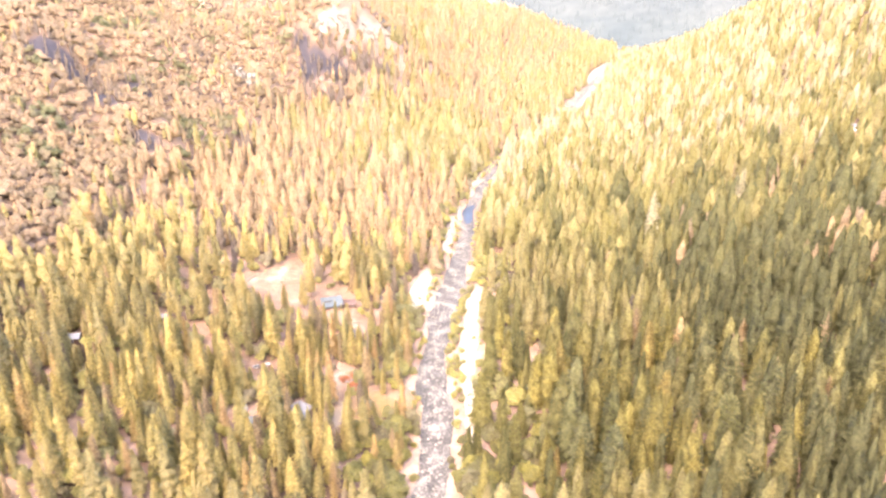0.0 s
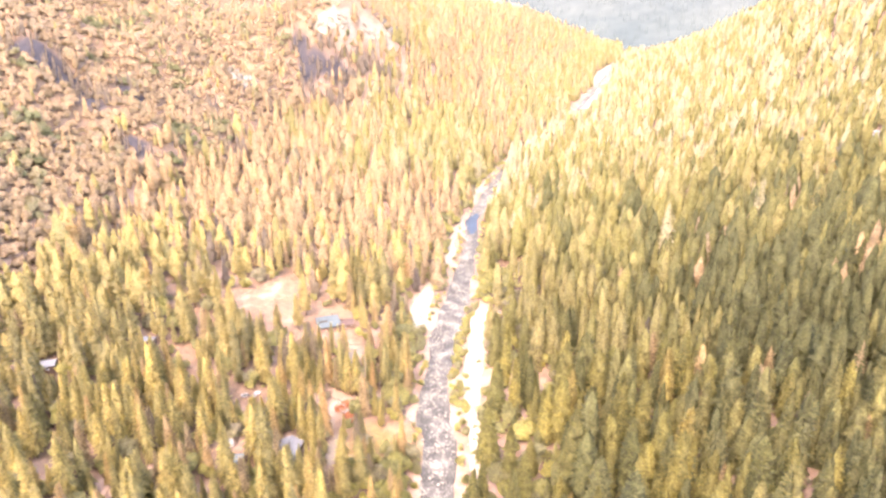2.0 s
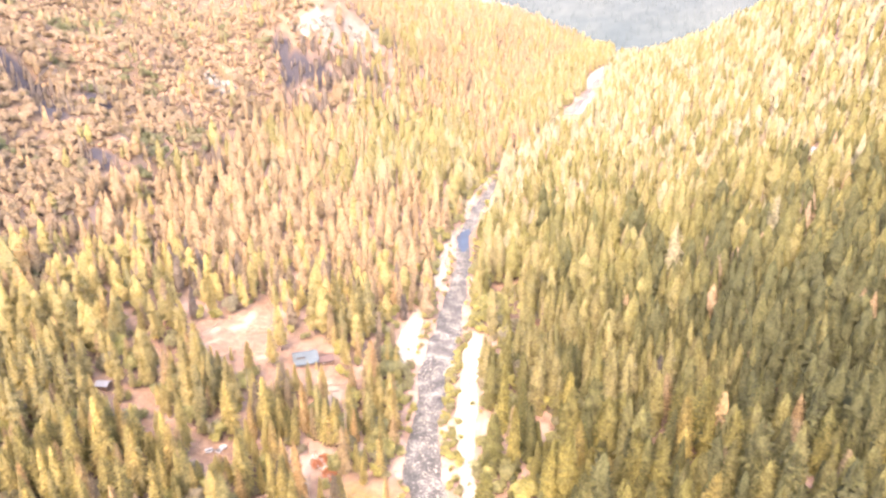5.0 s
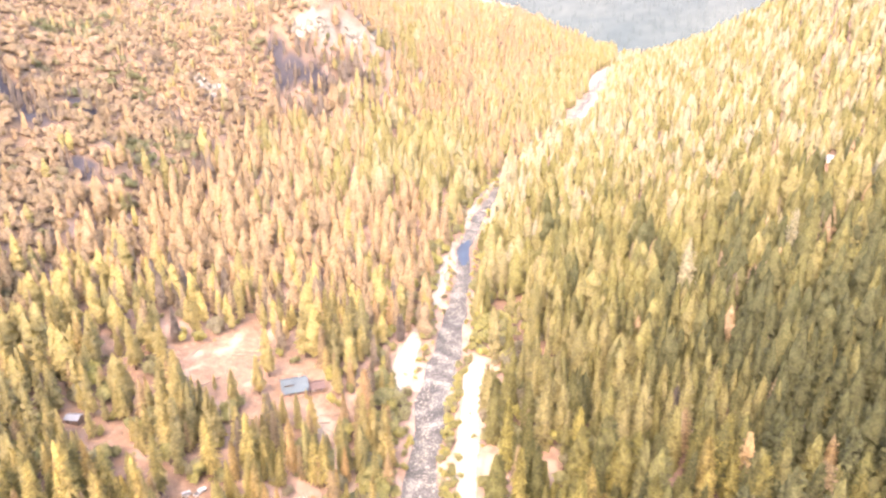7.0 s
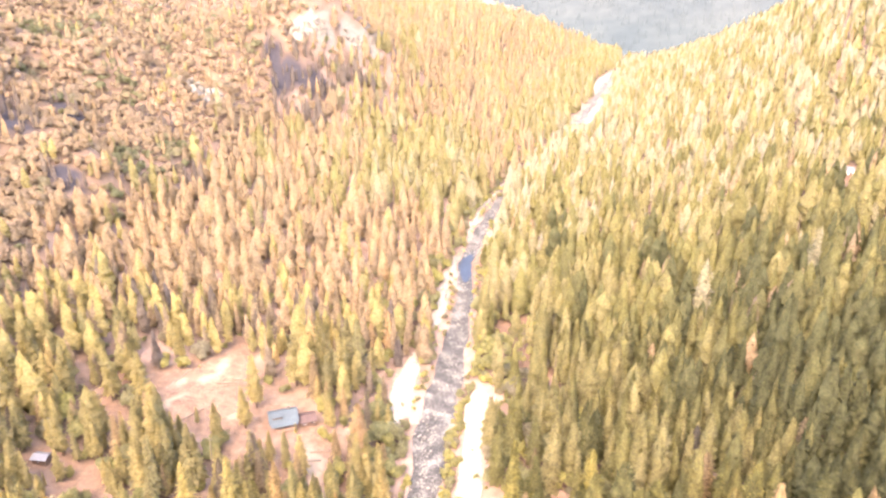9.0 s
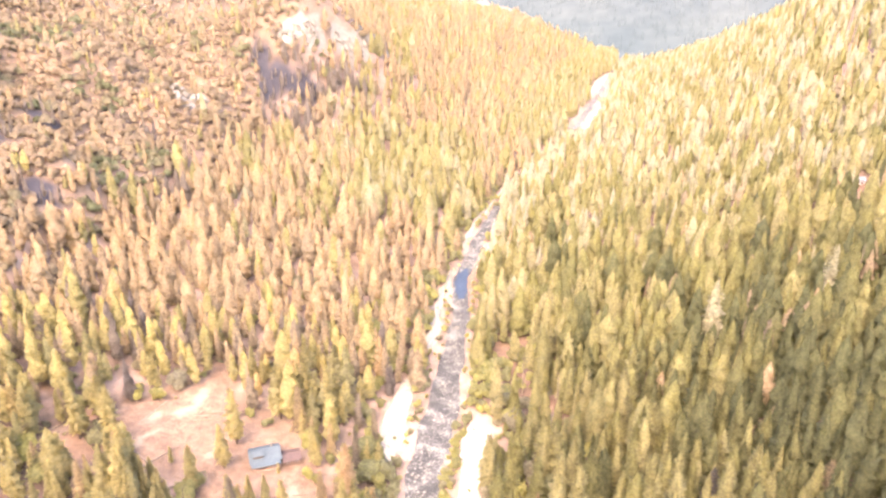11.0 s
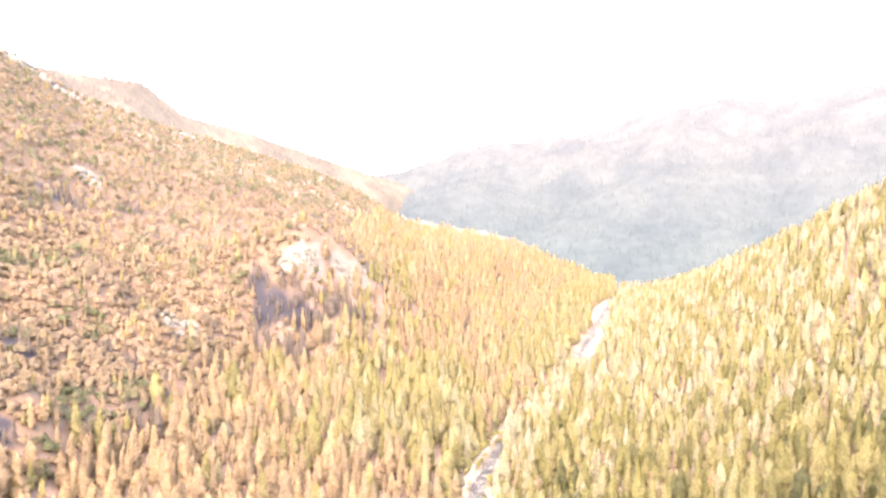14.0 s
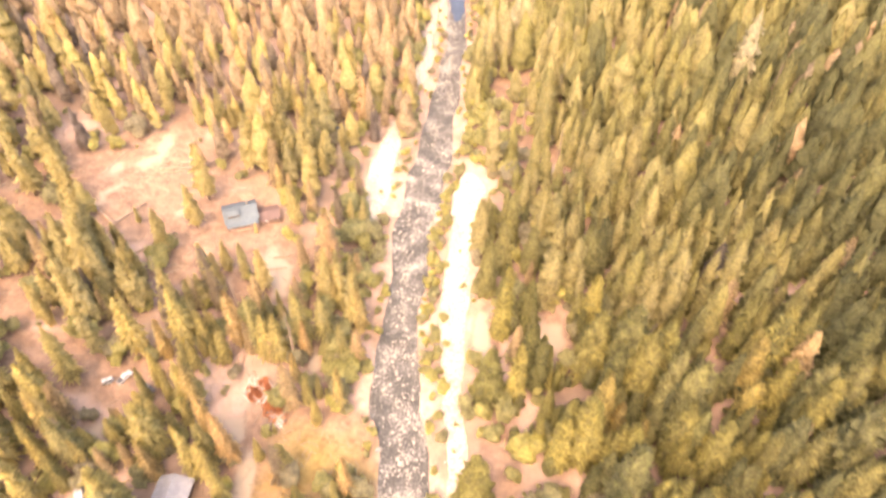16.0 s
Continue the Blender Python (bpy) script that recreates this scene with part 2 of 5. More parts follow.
def river_x(y):
    return np.interp(y, RIVER_Y, RIVER_X) + 0.5 * np.sin(y / 13.0) + 0.5 * np.sin(y / 6.1 + 1)


def smooth(a, b, v):
    s = np.clip((v - a) / (b - a), 0, 1)
    return s * s * (3 - 2 * s)


def spur(x, y, a, b, height, steep, gentle):
    """A rib of rock from a to b, steep on its left and gentle on its right."""
    ux, uy = b[0] - a[0], b[1] - a[1]
    n = math.hypot(ux, uy)
    ux, uy = ux / n, uy / n
    along = (x - a[0]) * ux + (y - a[1]) * uy
    across = (x - a[0]) * uy - (y - a[1]) * ux + 6 * np.sin(along / 19.0)
    over = np.maximum(np.maximum(-along, along - n), 0)
    side = np.where(across < 0, np.clip(1 + across / steep, 0, 1), np.clip(1 - across / gentle, 0, 1))
    return height * side * np.clip(1 - over / (0.5 * n + 20), 0, 1)


def land(x, y):
    """Height of the ground, in metres over the river."""
    x, y = np.asarray(x, float), np.asarray(y, float)
    d = x - river_x(y)
    far = 1 + 0.8 * smooth(600, 1050, y)
    r = np.maximum(d - 12, 0)
    right = (0.05 * r + 0.0006 * np.minimum(r, 520) ** 2 + 0.3 * np.maximum(r - 520, 0)) * far
    right = right + 0.13 * np.minimum(r, 400) * smooth(850, 1250, y)
    past = (x - 321) * 0.91 + (y - 1487) * 0.413
    right = right * (1 - smooth(40, 330, past))
    l = np.maximum(-d - 14, 0)
    left = 0.155 * np.minimum(l, 230) + 0.02 * np.maximum(l - 230, 0)
    f = np.maximum(np.interp(y, FOOT_Y, FOOT_X) - x, 0)
    hill = 0.5 * np.minimum(f, 200) + 0.26 * np.maximum(f - 200, 0)
    hill = hill * smooth(0, 40, f) * (1 - 0.5 * smooth(1000, 1450, y))
    z = np.minimum(right, 330) + left + np.minimum(hill, 420)
    bump = smooth(20, 140, f)
    z = z + waves(x, y, 3, 95) * (5 * bump + 1.2 * smooth(20, 90, np.abs(d))) + waves(x, y, 4, 33) * (2.2 * bump + 0.4 * smooth(20, 60, np.abs(d)))
    for a, b, height, steep, gentle in RIBS:
        z = z + spur(x, y, a, b, height, steep, gentle)
    # the left slope climbs on behind its outcrops to a long shoulder
    az, dist = np.degrees(np.arctan2(x, np.maximum(y - 171, 1))), np.hypot(x, y - 171)
    crest_d, crest_z, rise = (np.interp(az, SHOULDER_AZ, row) for row in (SHOULDER_D, SHOULDER_Z, SHOULDER_RISE))
    back = dist - crest_d
    flank = crest_z - np.where(back < 0, -rise * back, 0.4 * back) - 0.5 * np.maximum(-back - 650, 0) + (6 * waves(x, y, 8, 260) + 3 * waves(x, y, 9, 90)) * smooth(0, 300, -back)
    over = np.clip(0.5 + 0.5 * (flank - z) / 14, 0, 1)
    z = np.where(y > 200, z * (1 - over) + flank * over + 14 * over * (1 - over), z)
    # the bed of the stream and its low banks
    bank = np.interp(y, BANK_Y, BANK)
    z = z + 0.6 * smooth(bank - 1, bank + 2.5, np.abs(d)) - 0.9 * smooth(bank + 1, bank - 3, np.abs(d))
    return z


RIBS = (
    ((-205, 850), (-100, 930), 34, 120, 75),
    ((-130, 905), (-30, 1120), 40, 130, 110),
    ((-142, 905), (-56, 1003), 36, 90, 46),
    ((-392, 668), (-318, 590), 16, 26, 90),
    ((-262, 590), (-240, 575), 16, 20, 50),
    ((-225, 738), (-198, 765), 20, 24, 60),
    ((-300, 735), (-275, 760), 18, 24, 60),
    ((-560, 1290), (-505, 1330), 40, 55, 120),
)
SHOULDER_AZ = (-80, -40, -31.4, -26.3, -20.6, -14.4, -9.5, -5.7, -2.0, 3.0, 8.6, 14)
SHOULDER_D = (1200, 1320, 1400, 1450, 1500, 1550, 1600, 1650, 1700, 1750, 1750, 1750)
SHOULDER_Z = (470, 460, 442, 372, 330, 286, 249, 205, 140, 96, 45, -80)
SHOULDER_RISE = (0.4, 0.42, 0.4, 0.33, 0.27, 0.22, 0.175, 0.14, 0.1, 0.1, 0.1, 0.1)
# ---- building helpers ----
def mesh_np(name, v, tri, mats, index=None, smooth_faces=False, normals=None, **fields):
    me = bpy.data.meshes.new(name)
    v, tri = np.ascontiguousarray(v, np.float32), np.ascontiguousarray(tri, np.int32)
    me.vertices.add(len(v))
    me.vertices.foreach_set("co", v.ravel())
    me.loops.add(tri.size)
    me.loops.foreach_set("vertex_index", tri.ravel())
    me.polygons.add(len(tri))
    me.polygons.foreach_set("loop_start", np.arange(len(tri), dtype=np.int32) * tri.shape[1])
    if index is not None:
        me.polygons.foreach_set("material_index", np.ascontiguousarray(index, np.int32))
    me.polygons.foreach_set("use_smooth", np.full(len(tri), smooth_faces))
    for m in mats:
        me.materials.append(m)
    me.update(calc_edges=True)
    if normals is not None:
        me.attributes.new("custom_normal", "FLOAT_VECTOR", "POINT").data.foreach_set("vector", np.ascontiguousarray(normals, np.float32).ravel())
    for key, value in fields.items():
        me.attributes.new(key, "FLOAT", "POINT").data.foreach_set("value", np.ascontiguousarray(value, np.float32))
    return me


def part(name, bm, mat, parent=None, label="", smooth_faces=False):
    """Links a bmesh as one mesh object, under a thing or a part."""
    me = bpy.data.meshes.new(name)
    bmesh.ops.recalc_face_normals(bm, faces=bm.faces[:])
    for f in bm.faces:
        f.smooth = smooth_faces
    bm.to_mesh(me)
    bm.free()
    me.materials.append(mat)
    ob = new(name, me)
    ob.parent = parent
    return tagged(ob, label=label)


def empty(name, m, **tags):
    ob = new(name)
    ob.empty_display_size = 0.5
    ob.matrix_world = m
    return tagged(ob, **tags)


def spaced(lo, hi, steps):
    """Coordinates whose spacing grows away from the stretch in the middle: (limit, step) pairs."""
    out, at = [lo], lo
    for limit, step in steps:
        while at + step < limit:
            at += step
            out.append(at)
    return np.array(out + [hi])


def grid(xs, ys):
    gx, gy = np.meshgrid(xs, ys)
    i = np.arange(gx.size).reshape(gx.shape)
    quads = np.stack([i[:-1, :-1], i[:-1, 1:], i[1:, 1:], i[1:, :-1]], -1).reshape(-1, 4)
    return gx.ravel(), gy.ravel(), quads


# bare earth: place, half sizes, turn in degrees
BARE = (
    (-106, 380, 42, 28, 8), (-72, 350, 24, 18, 0),
    (-104, 398, 8, 18, -8), (-110, 378, 10, 4, 25), (-92, 373, 9, 3, 0), (-52, 352, 9, 22, 12), (-60, 330, 8, 10, 0),
    (-30, 279, 17, 13, 0), (-47, 268, 6, 26, 4), (-105, 301, 40, 9, -10), (-80, 292, 14, 8, 0), (-98, 420, 7, 20, 0),
    (-36, 340, 4, 34, 3), (-86, 250, 12, 8, 0), (-138, 241, 9, 9, 0), (-46, 271, 9, 9, 0), (-138, 363, 16, 12, 20),
    (44, 320, 6, 13, 25), (46, 428, 7, 22, 10), (38, 462, 5, 20, 10), (30, 515, 4, 26, 10), (47, 405, 10, 12, 0), (41, 414, 12, 9, 0), (58, 398, 6, 20, 12), (24, 272, 6, 14, 0),
    (23, 318, 4, 22, 0), (47, 470, 9, 16, 0), (60, 540, 7, 18, 0), (-59, 562, 12, 9, 0), (-150, 330, 8, 7, 0),
    (-181, 292, 10, 8, 0), (-130, 325, 10, 16, 0), (164, 611, 6, 8, 0), (300, 600, 12, 12, 0), (-85, 511, 14, 9, 0), (28, 560, 7, 40, -20),
    (-97, 573, 12, 8, 0), (-70, 372, 16, 13, 0), (-35, 425, 9, 8, 0),
)


# pale worn tracks and dry grass: place, half sizes, turn in degrees
PALE = ((-104, 403, 1.8, 9, 8), (-111, 391, 2.2, 7, -20), (-117, 377, 2.0, 8, -18), (-120, 391, 1.3, 7, 12), (-91, 371, 7, 1.9, -28), (-49, 264, 2.6, 13, 4), (-56, 284, 2.4, 10, 30), (-52, 346, 4, 14, 20), (44, 318, 4, 9, 25), (57, 398, 2, 9, 12), (-36, 340, 2, 30, 3), (22, 318, 2, 20, 0), (-82, 314, 14, 3, -30), (-92, 277, 4, 7, -20))


# dry golden grass: place, half sizes, turn in degrees
GOLD = ((-31, 277, 11, 8, 0), (-21, 270, 9, 9, 0), (-36, 268, 9, 10, 0), (-62, 250, 12, 8, 0))


def bare(x, y, spots=None):
    """How bare the earth is, from 0 in the woods to 1."""
    out = np.zeros(np.broadcast(x, y).shape)
    rag = 0.2 * waves(x, y, 35, 16) + 0.12 * waves(x, y, 36, 6)
    for cx, cy, rx, ry, turn in spots or BARE:
        c, s = math.cos(radians(turn)), math.sin(radians(turn))
        u, v = ((x - cx) * c + (y - cy) * s) / rx, (-(x - cx) * s + (y - cy) * c) / ry
        out = np.maximum(out, np.clip(1.45 - np.hypot(u, v) + rag, 0, 1))
    return out


# granite laid open on the slopes: place and half sizes
STONE = ((-146, 870, 7, 6), (-138, 878, 8, 6), (-129, 886, 8, 7), (-119, 900, 8, 9), (-100, 925, 8, 9), (-90, 930, 9, 10), (-80, 945, 9, 7), (-78, 965, 9, 8), (-66, 985, 9, 9), (-55, 1010, 9, 10), (-214, 742, 12, 10), (-204, 756, 10, 8),
         (-425, 1045, 18, 14), (-712, 1360, 30, 26), (-684, 1380, 28, 24), (-656, 1402, 24, 20), (-638, 1428, 18, 16), (-497, 1570, 26, 20))


def stony(x, y):
    out = np.zeros(np.broadcast(x, y).shape)
    rag = 0.25 * waves(x, y, 37, 14)
    for cx, cy, rx, ry in STONE:
        out = np.maximum(out, np.clip(1.4 - np.hypot((x - cx) / rx, (y - cy) / ry) + rag, 0, 1))
    return out


# dark grey ground on the slopes: place, half sizes, turn in degrees
DARK_GROUND = ((-167, 846, 12, 13, 0), (-158, 834, 12, 15, 0), (-147, 843, 14, 11, 0), (-134, 850, 13, 8, 0), (-161, 822, 6, 10, 0), (-120, 861, 14, 8, 0), (-338, 606, 19, 18, 0), (-326, 609, 17, 16, 0), (-308, 605, 14, 16, 0), (-294, 592, 12, 16, 40), (-280, 578, 10, 14, 40), (-239, 549, 12, 9, 0), (-240, 552, 9, 8, 0),
        (-188, 620, 8, 9, 0), (-405, 938, 26, 13, 0), (-361, 1005, 18, 12, 0), (-276, 636, 13, 8, 0), (-246, 691, 8, 6, 0), (-225, 684, 8, 6, 0))
# dark standing trees beside them
DARK_STANDS = ((-108, 876, 17, 11, 0), (-84, 894, 15, 10, 0), (-156, 803, 8, 14, 0), (-116, 786, 7, 8, 0), (-140, 858, 30, 10, 0), (-188, 628, 12, 12, 0), (-130, 815, 18, 16, 0))


def dark_patch(x, y, spots=None):
    out = np.zeros(np.broadcast(x, y).shape)
    rag = 0.22 * waves(x, y, 38, 15)
    for cx, cy, rx, ry, turn in spots or DARK_GROUND:
        c, s = math.cos(radians(turn)), math.sin(radians(turn))
        u, v = ((x - cx) * c - (y - cy) * s) / rx, ((x - cx) * s + (y - cy) * c) / ry
        out = np.maximum(out, np.clip(1.4 - np.hypot(u, v) + rag, 0, 1))
    return out


# ---- ground, water and far hills ----
xs = spaced(-4800, 4800, ((-1400, 160), (-480, 22), (-210, 8), (230, 5), (620, 10), (1400, 26), (4700, 160)))
ys = spaced(-1500, 4800, ((100, 90), (190, 15), (480, 5), (820, 8), (1560, 13), (2400, 40), (4700, 110)))
gx, gy, quads = grid(xs, ys)
ground = new("ground", mesh_np("ground", np.stack([gx, gy, land(gx, gy)], 1), quads, [mat_ground], smooth_faces=True, bare=bare(gx, gy), pale=bare(gx, gy, PALE), gold=bare(gx, gy, GOLD), stone=stony(gx, gy), dark_grey=dark_patch(gx, gy), dry=smooth(10, 60, np.interp(gy, FOOT_Y, FOOT_X) - gx) * smooth(1450, 1300, gy)))
tagged(ground, "reddish needle-covered forest floor with pale bare earth", "ground", kind="structure")


def ribbon(name, ys, centre, half, lift, mat, label, category, kind, across=9):
    """A strip along the stream."""
    ys = np.asarray(ys, float)
    u = np.linspace(-1, 1, across)
    c, h = centre(ys), half(ys)
    x = c[:, None] + h[:, None] * u
    y = np.repeat(ys[:, None], across, 1)
    z = lift(x, y, u[None, :])
    i = np.arange(x.size).reshape(x.shape)
    q = np.stack([i[:-1, :-1], i[:-1, 1:], i[1:, 1:], i[1:, :-1]], -1).reshape(-1, 4)
    ob = new(name, mesh_np(name, np.stack([x.ravel(), y.ravel(), z.ravel()], 1), q, [mat], smooth_faces=True))
    return tagged(ob, label, category, kind=kind)


ribbon("water", np.arange(-700, 1640, 4.0), river_x, lambda y: np.interp(y, BANK_Y, BANK) + 2.0, lambda x, y, u: -0.12 + 0.07 * waves(x, y, 21, 6) + 0 * u,
       mat_water, "shallow grey mountain stream broken by boulders", "stream", "structure")

ribbon("pool", np.arange(532, 581, 1.5), lambda y: river_x(y) + 0.4, lambda y: 4.6 * np.sqrt(np.clip(np.sin((y - 531.0) / 50.0 * math.pi), 0.02, 1)) * (0.9 + 0.12 * np.sin(y / 2.1)), lambda x, y, u: 0.05 + 0.0 * x,
       mat_pool, "deep blue pool in the shallow stream", "stream", "structure")

BARS = (
    ((245, 263, 278, 297, 310, 319, 332, 348, 370, 391, 400, 405), (11.5, 11.5, 11.5, 10.7, 10.7, 11.3, 11.8, 13.5, 16, 19.8, 20.5, 20), (3.6, 3.6, 3.8, 3.2, 4.7, 5.6, 6.2, 5.0, 5.4, 7.4, 5.6, 1.8)),
    ((373, 383, 398, 417, 432, 441), (-19, -18.6, -17.6, -15, -12.4, -11), (1.6, 4.2, 6.2, 6.0, 3.8, 1.5)),
    ((468, 477, 495, 515, 535, 560, 575), (-3, -1, 2.5, 2.5, 6, 11, 13), (2.0, 5.0, 3.6, 3.4, 2.4, 1.8, 0.8)),
    ((615, 630, 675, 731, 760), (23, 25, 37, 56, 66), (1.0, 2.4, 2.4, 2.8, 1.0)),
    ((560, 580, 620, 660, 690), (31, 33, 44, 54, 62), (0.8, 1.6, 2.0, 1.8, 0.8)),
    ((1020, 1043, 1100, 1133, 1170), (200, 208, 226, 240, 250), (2.0, 8.0, 8.0, 7.0, 2.0)),
    ((1250, 1324, 1400, 1450, 1500), (250, 276, 302, 322, 340), (2.0, 7.0, 8.0, 7.0, 3.0)),
)
for by, bx, bw in BARS:
    ribbon("sand_bar", np.arange(by[0], by[-1] + 0.1, 1.5), lambda y: np.interp(y, by, bx) + 0.35 * np.sin(y / 4.7 + bx[0]), lambda y: np.interp(y, by, bw) * (0.95 + 0.06 * np.sin(y / 2.3) + 0.08 * np.sin(y / 7.9 + 2)),
           lambda x, y, u: land(x, y) + 0.65 * (1 - u ** 4) - 0.25 + 0.12 * waves(x, y, 31, 5), mat_sand, "bleached bar of sand and cobbles beside the stream", "sand bar", "structure", across=11)

FAR_AZ = (-40, -12, -6, -3, 1.5, 6, 10.7, 15, 19.3, 22.9, 27, 31, 33, 45, 60)
FAR_D = (4400, 4400, 4300, 4200, 4100, 3900, 3700, 3500, 3300, 3200, 3200, 3200, 3200, 3200, 3200)
FAR_EL = (0.8, 1.0, 1.5, 2.1, 3.7, 4.6, 5.1, 6.1, 7.1, 7.8, 7.3, 7.9, 8.1, 9.0, 9.0)


def far_land(az, d):
    crest_d, el = np.interp(az, FAR_AZ, FAR_D), np.interp(az, FAR_AZ, FAR_EL)
    top = 195 + crest_d * np.tan(np.radians(el))
    x, y = d * np.sin(np.radians(az)), 171 + d * np.cos(np.radians(az))
    f = np.clip((d - 1620) / (crest_d - 1620), 0, 1.2)
    z = -4 + (top + 4) * np.where(f < 1, f ** 0.85, 1 - (f - 1) * 2)
    z = z + (48 * waves(x, y, 41, 620) + 22 * waves(x, y, 42, 210)) * np.clip(f * 3, 0, 1) * np.clip((1.05 - f) * 4, 0.25, 1)
    return x, y, z


az, dd, quads = grid(np.linspace(-40, 60, 130), np.linspace(1560, 4780, 76))
hx, hy, hz = far_land(az, dd)
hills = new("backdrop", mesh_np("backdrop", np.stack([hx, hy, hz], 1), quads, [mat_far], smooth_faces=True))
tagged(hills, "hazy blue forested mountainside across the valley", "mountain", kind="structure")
RIDGE_AZ = (-60, -45, -31.4, -28, -22.5, -19.4, -14.3, -9.5, -5.4, -2.2, 0.6, 4, 10)
RIDGE_D = (1900, 1900, 1850, 1880, 2000, 2100, 2300, 2500, 2700, 2800, 2900, 2950, 3000)
RIDGE_Z = (520, 520, 500, 495, 500, 430, 402, 350, 302, 254, 165, 90, -40)


def ridge_land(az, f):
    """The high ridge behind the shoulder; f runs from its foot to its crest at 1."""
    d, top = np.interp(az, RIDGE_AZ, RIDGE_D), np.interp(az, RIDGE_AZ, RIDGE_Z)
    x, y = d * f * np.sin(np.radians(az)), 171 + d * f * np.cos(np.radians(az))
    return x, y, top - 0.45 * d * np.abs(f - 1) + (14 * waves(x, y, 8, 260) + 6 * waves(x, y, 9, 90)) * np.clip(np.abs(f - 1) * 12, 0.15, 1) - 8


az, ff, quads = grid(np.linspace(-60, 10, 110), np.linspace(0.55, 1.25, 40))
hx, hy, hz = ridge_land(az, ff)
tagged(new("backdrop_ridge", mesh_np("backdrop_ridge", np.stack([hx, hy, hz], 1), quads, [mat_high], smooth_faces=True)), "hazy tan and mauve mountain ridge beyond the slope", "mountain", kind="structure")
# ---- trees: shapes of height 1, standing at the origin ----
rng = np.random.RandomState(7)


def join(pieces):
    v, t, k = [], [], 0
    for pv, pt in pieces:
        v.append(pv)
        t.append(np.asarray(pt, np.int32) + k)
        k += len(pv)
    return np.concatenate(v), np.concatenate(t)


def trunk_shape(g, top=0.9, r=0.011, sides=5, bend=0.006):
    a = np.arange(sides) * 6.283 / sides
    rings, z = [], (0.0, 0.04, 0.35 * top, 0.7 * top, top)
    for h, k in zip(z, (1.5, 1.05, 0.8, 0.5, 0.1)):
        o = g.uniform(-bend, bend, 2) * h
        rings.append(np.stack([np.cos(a) * r * k + o[0], np.sin(a) * r * k + o[1], np.full(sides, h - (0.02 if h == 0 else 0))], 1))
    tri = []
    for i in range(len(z) - 1):
        for j in range(sides):
            p, q = i * sides + j, i * sides + (j + 1) % sides
            tri += [(p, q, q + sides), (p, q + sides, p + sides)]
    return np.concatenate(rings), np.array(tri)


def bough(g, length, width, droop, lobes):
    """One bough of needles along +x, with a ragged outline; its spine stands above its sides."""
    s = np.linspace(0.08, 1, lobes + 2)
    spine = np.stack([s * length, g.uniform(-0.04, 0.04, len(s)) * length, 0.22 * length * s * (1 - s) * 2 - droop * length * s ** 1.5], 1)
    out, tri = [spine], []
    n = len(s)
    for side in (1, -1):
        m = (s[:-1] + s[1:]) / 2
        w = width * np.sin(np.clip(m * 3.0, 0, 3.1)) ** 0.6 * g.uniform(0.65, 1.3, len(m))
        pts = np.stack([m * length + 0.1 * length * g.uniform(0, 1, len(m)), side * w, np.interp(m, s, spine[:, 2]) - 0.3 * w - 0.06 * length * g.uniform(0, 1, len(m))], 1)
        k = n + (0 if side == 1 else len(m))
        out.append(pts)
        for i in range(len(m)):
            tri.append((i, i + 1, k + i)[::side])
    return np.concatenate(out), np.array(tri)


def conifer_crown(g, whorls, boughs, lobes, base, wide, shape, ragged, fill, droop=0.8):
    """Whorls of single boughs, drooping below and rising towards the pointed top."""
    pieces, lean = [], g.uniform(-0.03, 0.03, 2)
    for i in range(whorls):
        f = (i + g.uniform(0.2, 0.8)) / whorls
        z = base + (0.95 - base) * f
        r = wide * ((1 - f) ** shape * 0.94 + 0.06) * min(1, 0.55 + 3.0 * f) * g.uniform(1 - ragged, 1 + ragged)
        nb = max(3, round(boughs * (0.55 + 0.45 * (1 - f))))
        a0 = g.uniform(0, 6.283)
        for j in range(nb):
            a = a0 + (j + g.uniform(-0.3, 0.3)) * 6.283 / nb
            length = r * g.uniform(0.75, 1.15)
            v, t = bough(g, length, min(fill * r * 3.1 / nb, 0.42 * length) * g.uniform(0.75, 1.25) + 0.003, droop * (1 - f) - 0.9 * f ** 3 + g.uniform(-0.2, 0.3), lobes)
            c, s = math.cos(a), math.sin(a)
            pieces.append((np.stack([v[:, 0] * c - v[:, 1] * s + lean[0] * z, v[:, 0] * s + v[:, 1] * c + lean[1] * z, v[:, 2] + z], 1), t))
    a = np.arange(3) * 2.094
    pieces.append((np.concatenate([np.stack([np.cos(a) * 0.014 + lean[0], np.sin(a) * 0.014 + lean[1], np.full(3, 0.88)], 1), [[lean[0], lean[1], 1.0]]]), np.array([(0, 1, 3), (1, 2, 3), (2, 0, 3)])))
    return join(pieces)


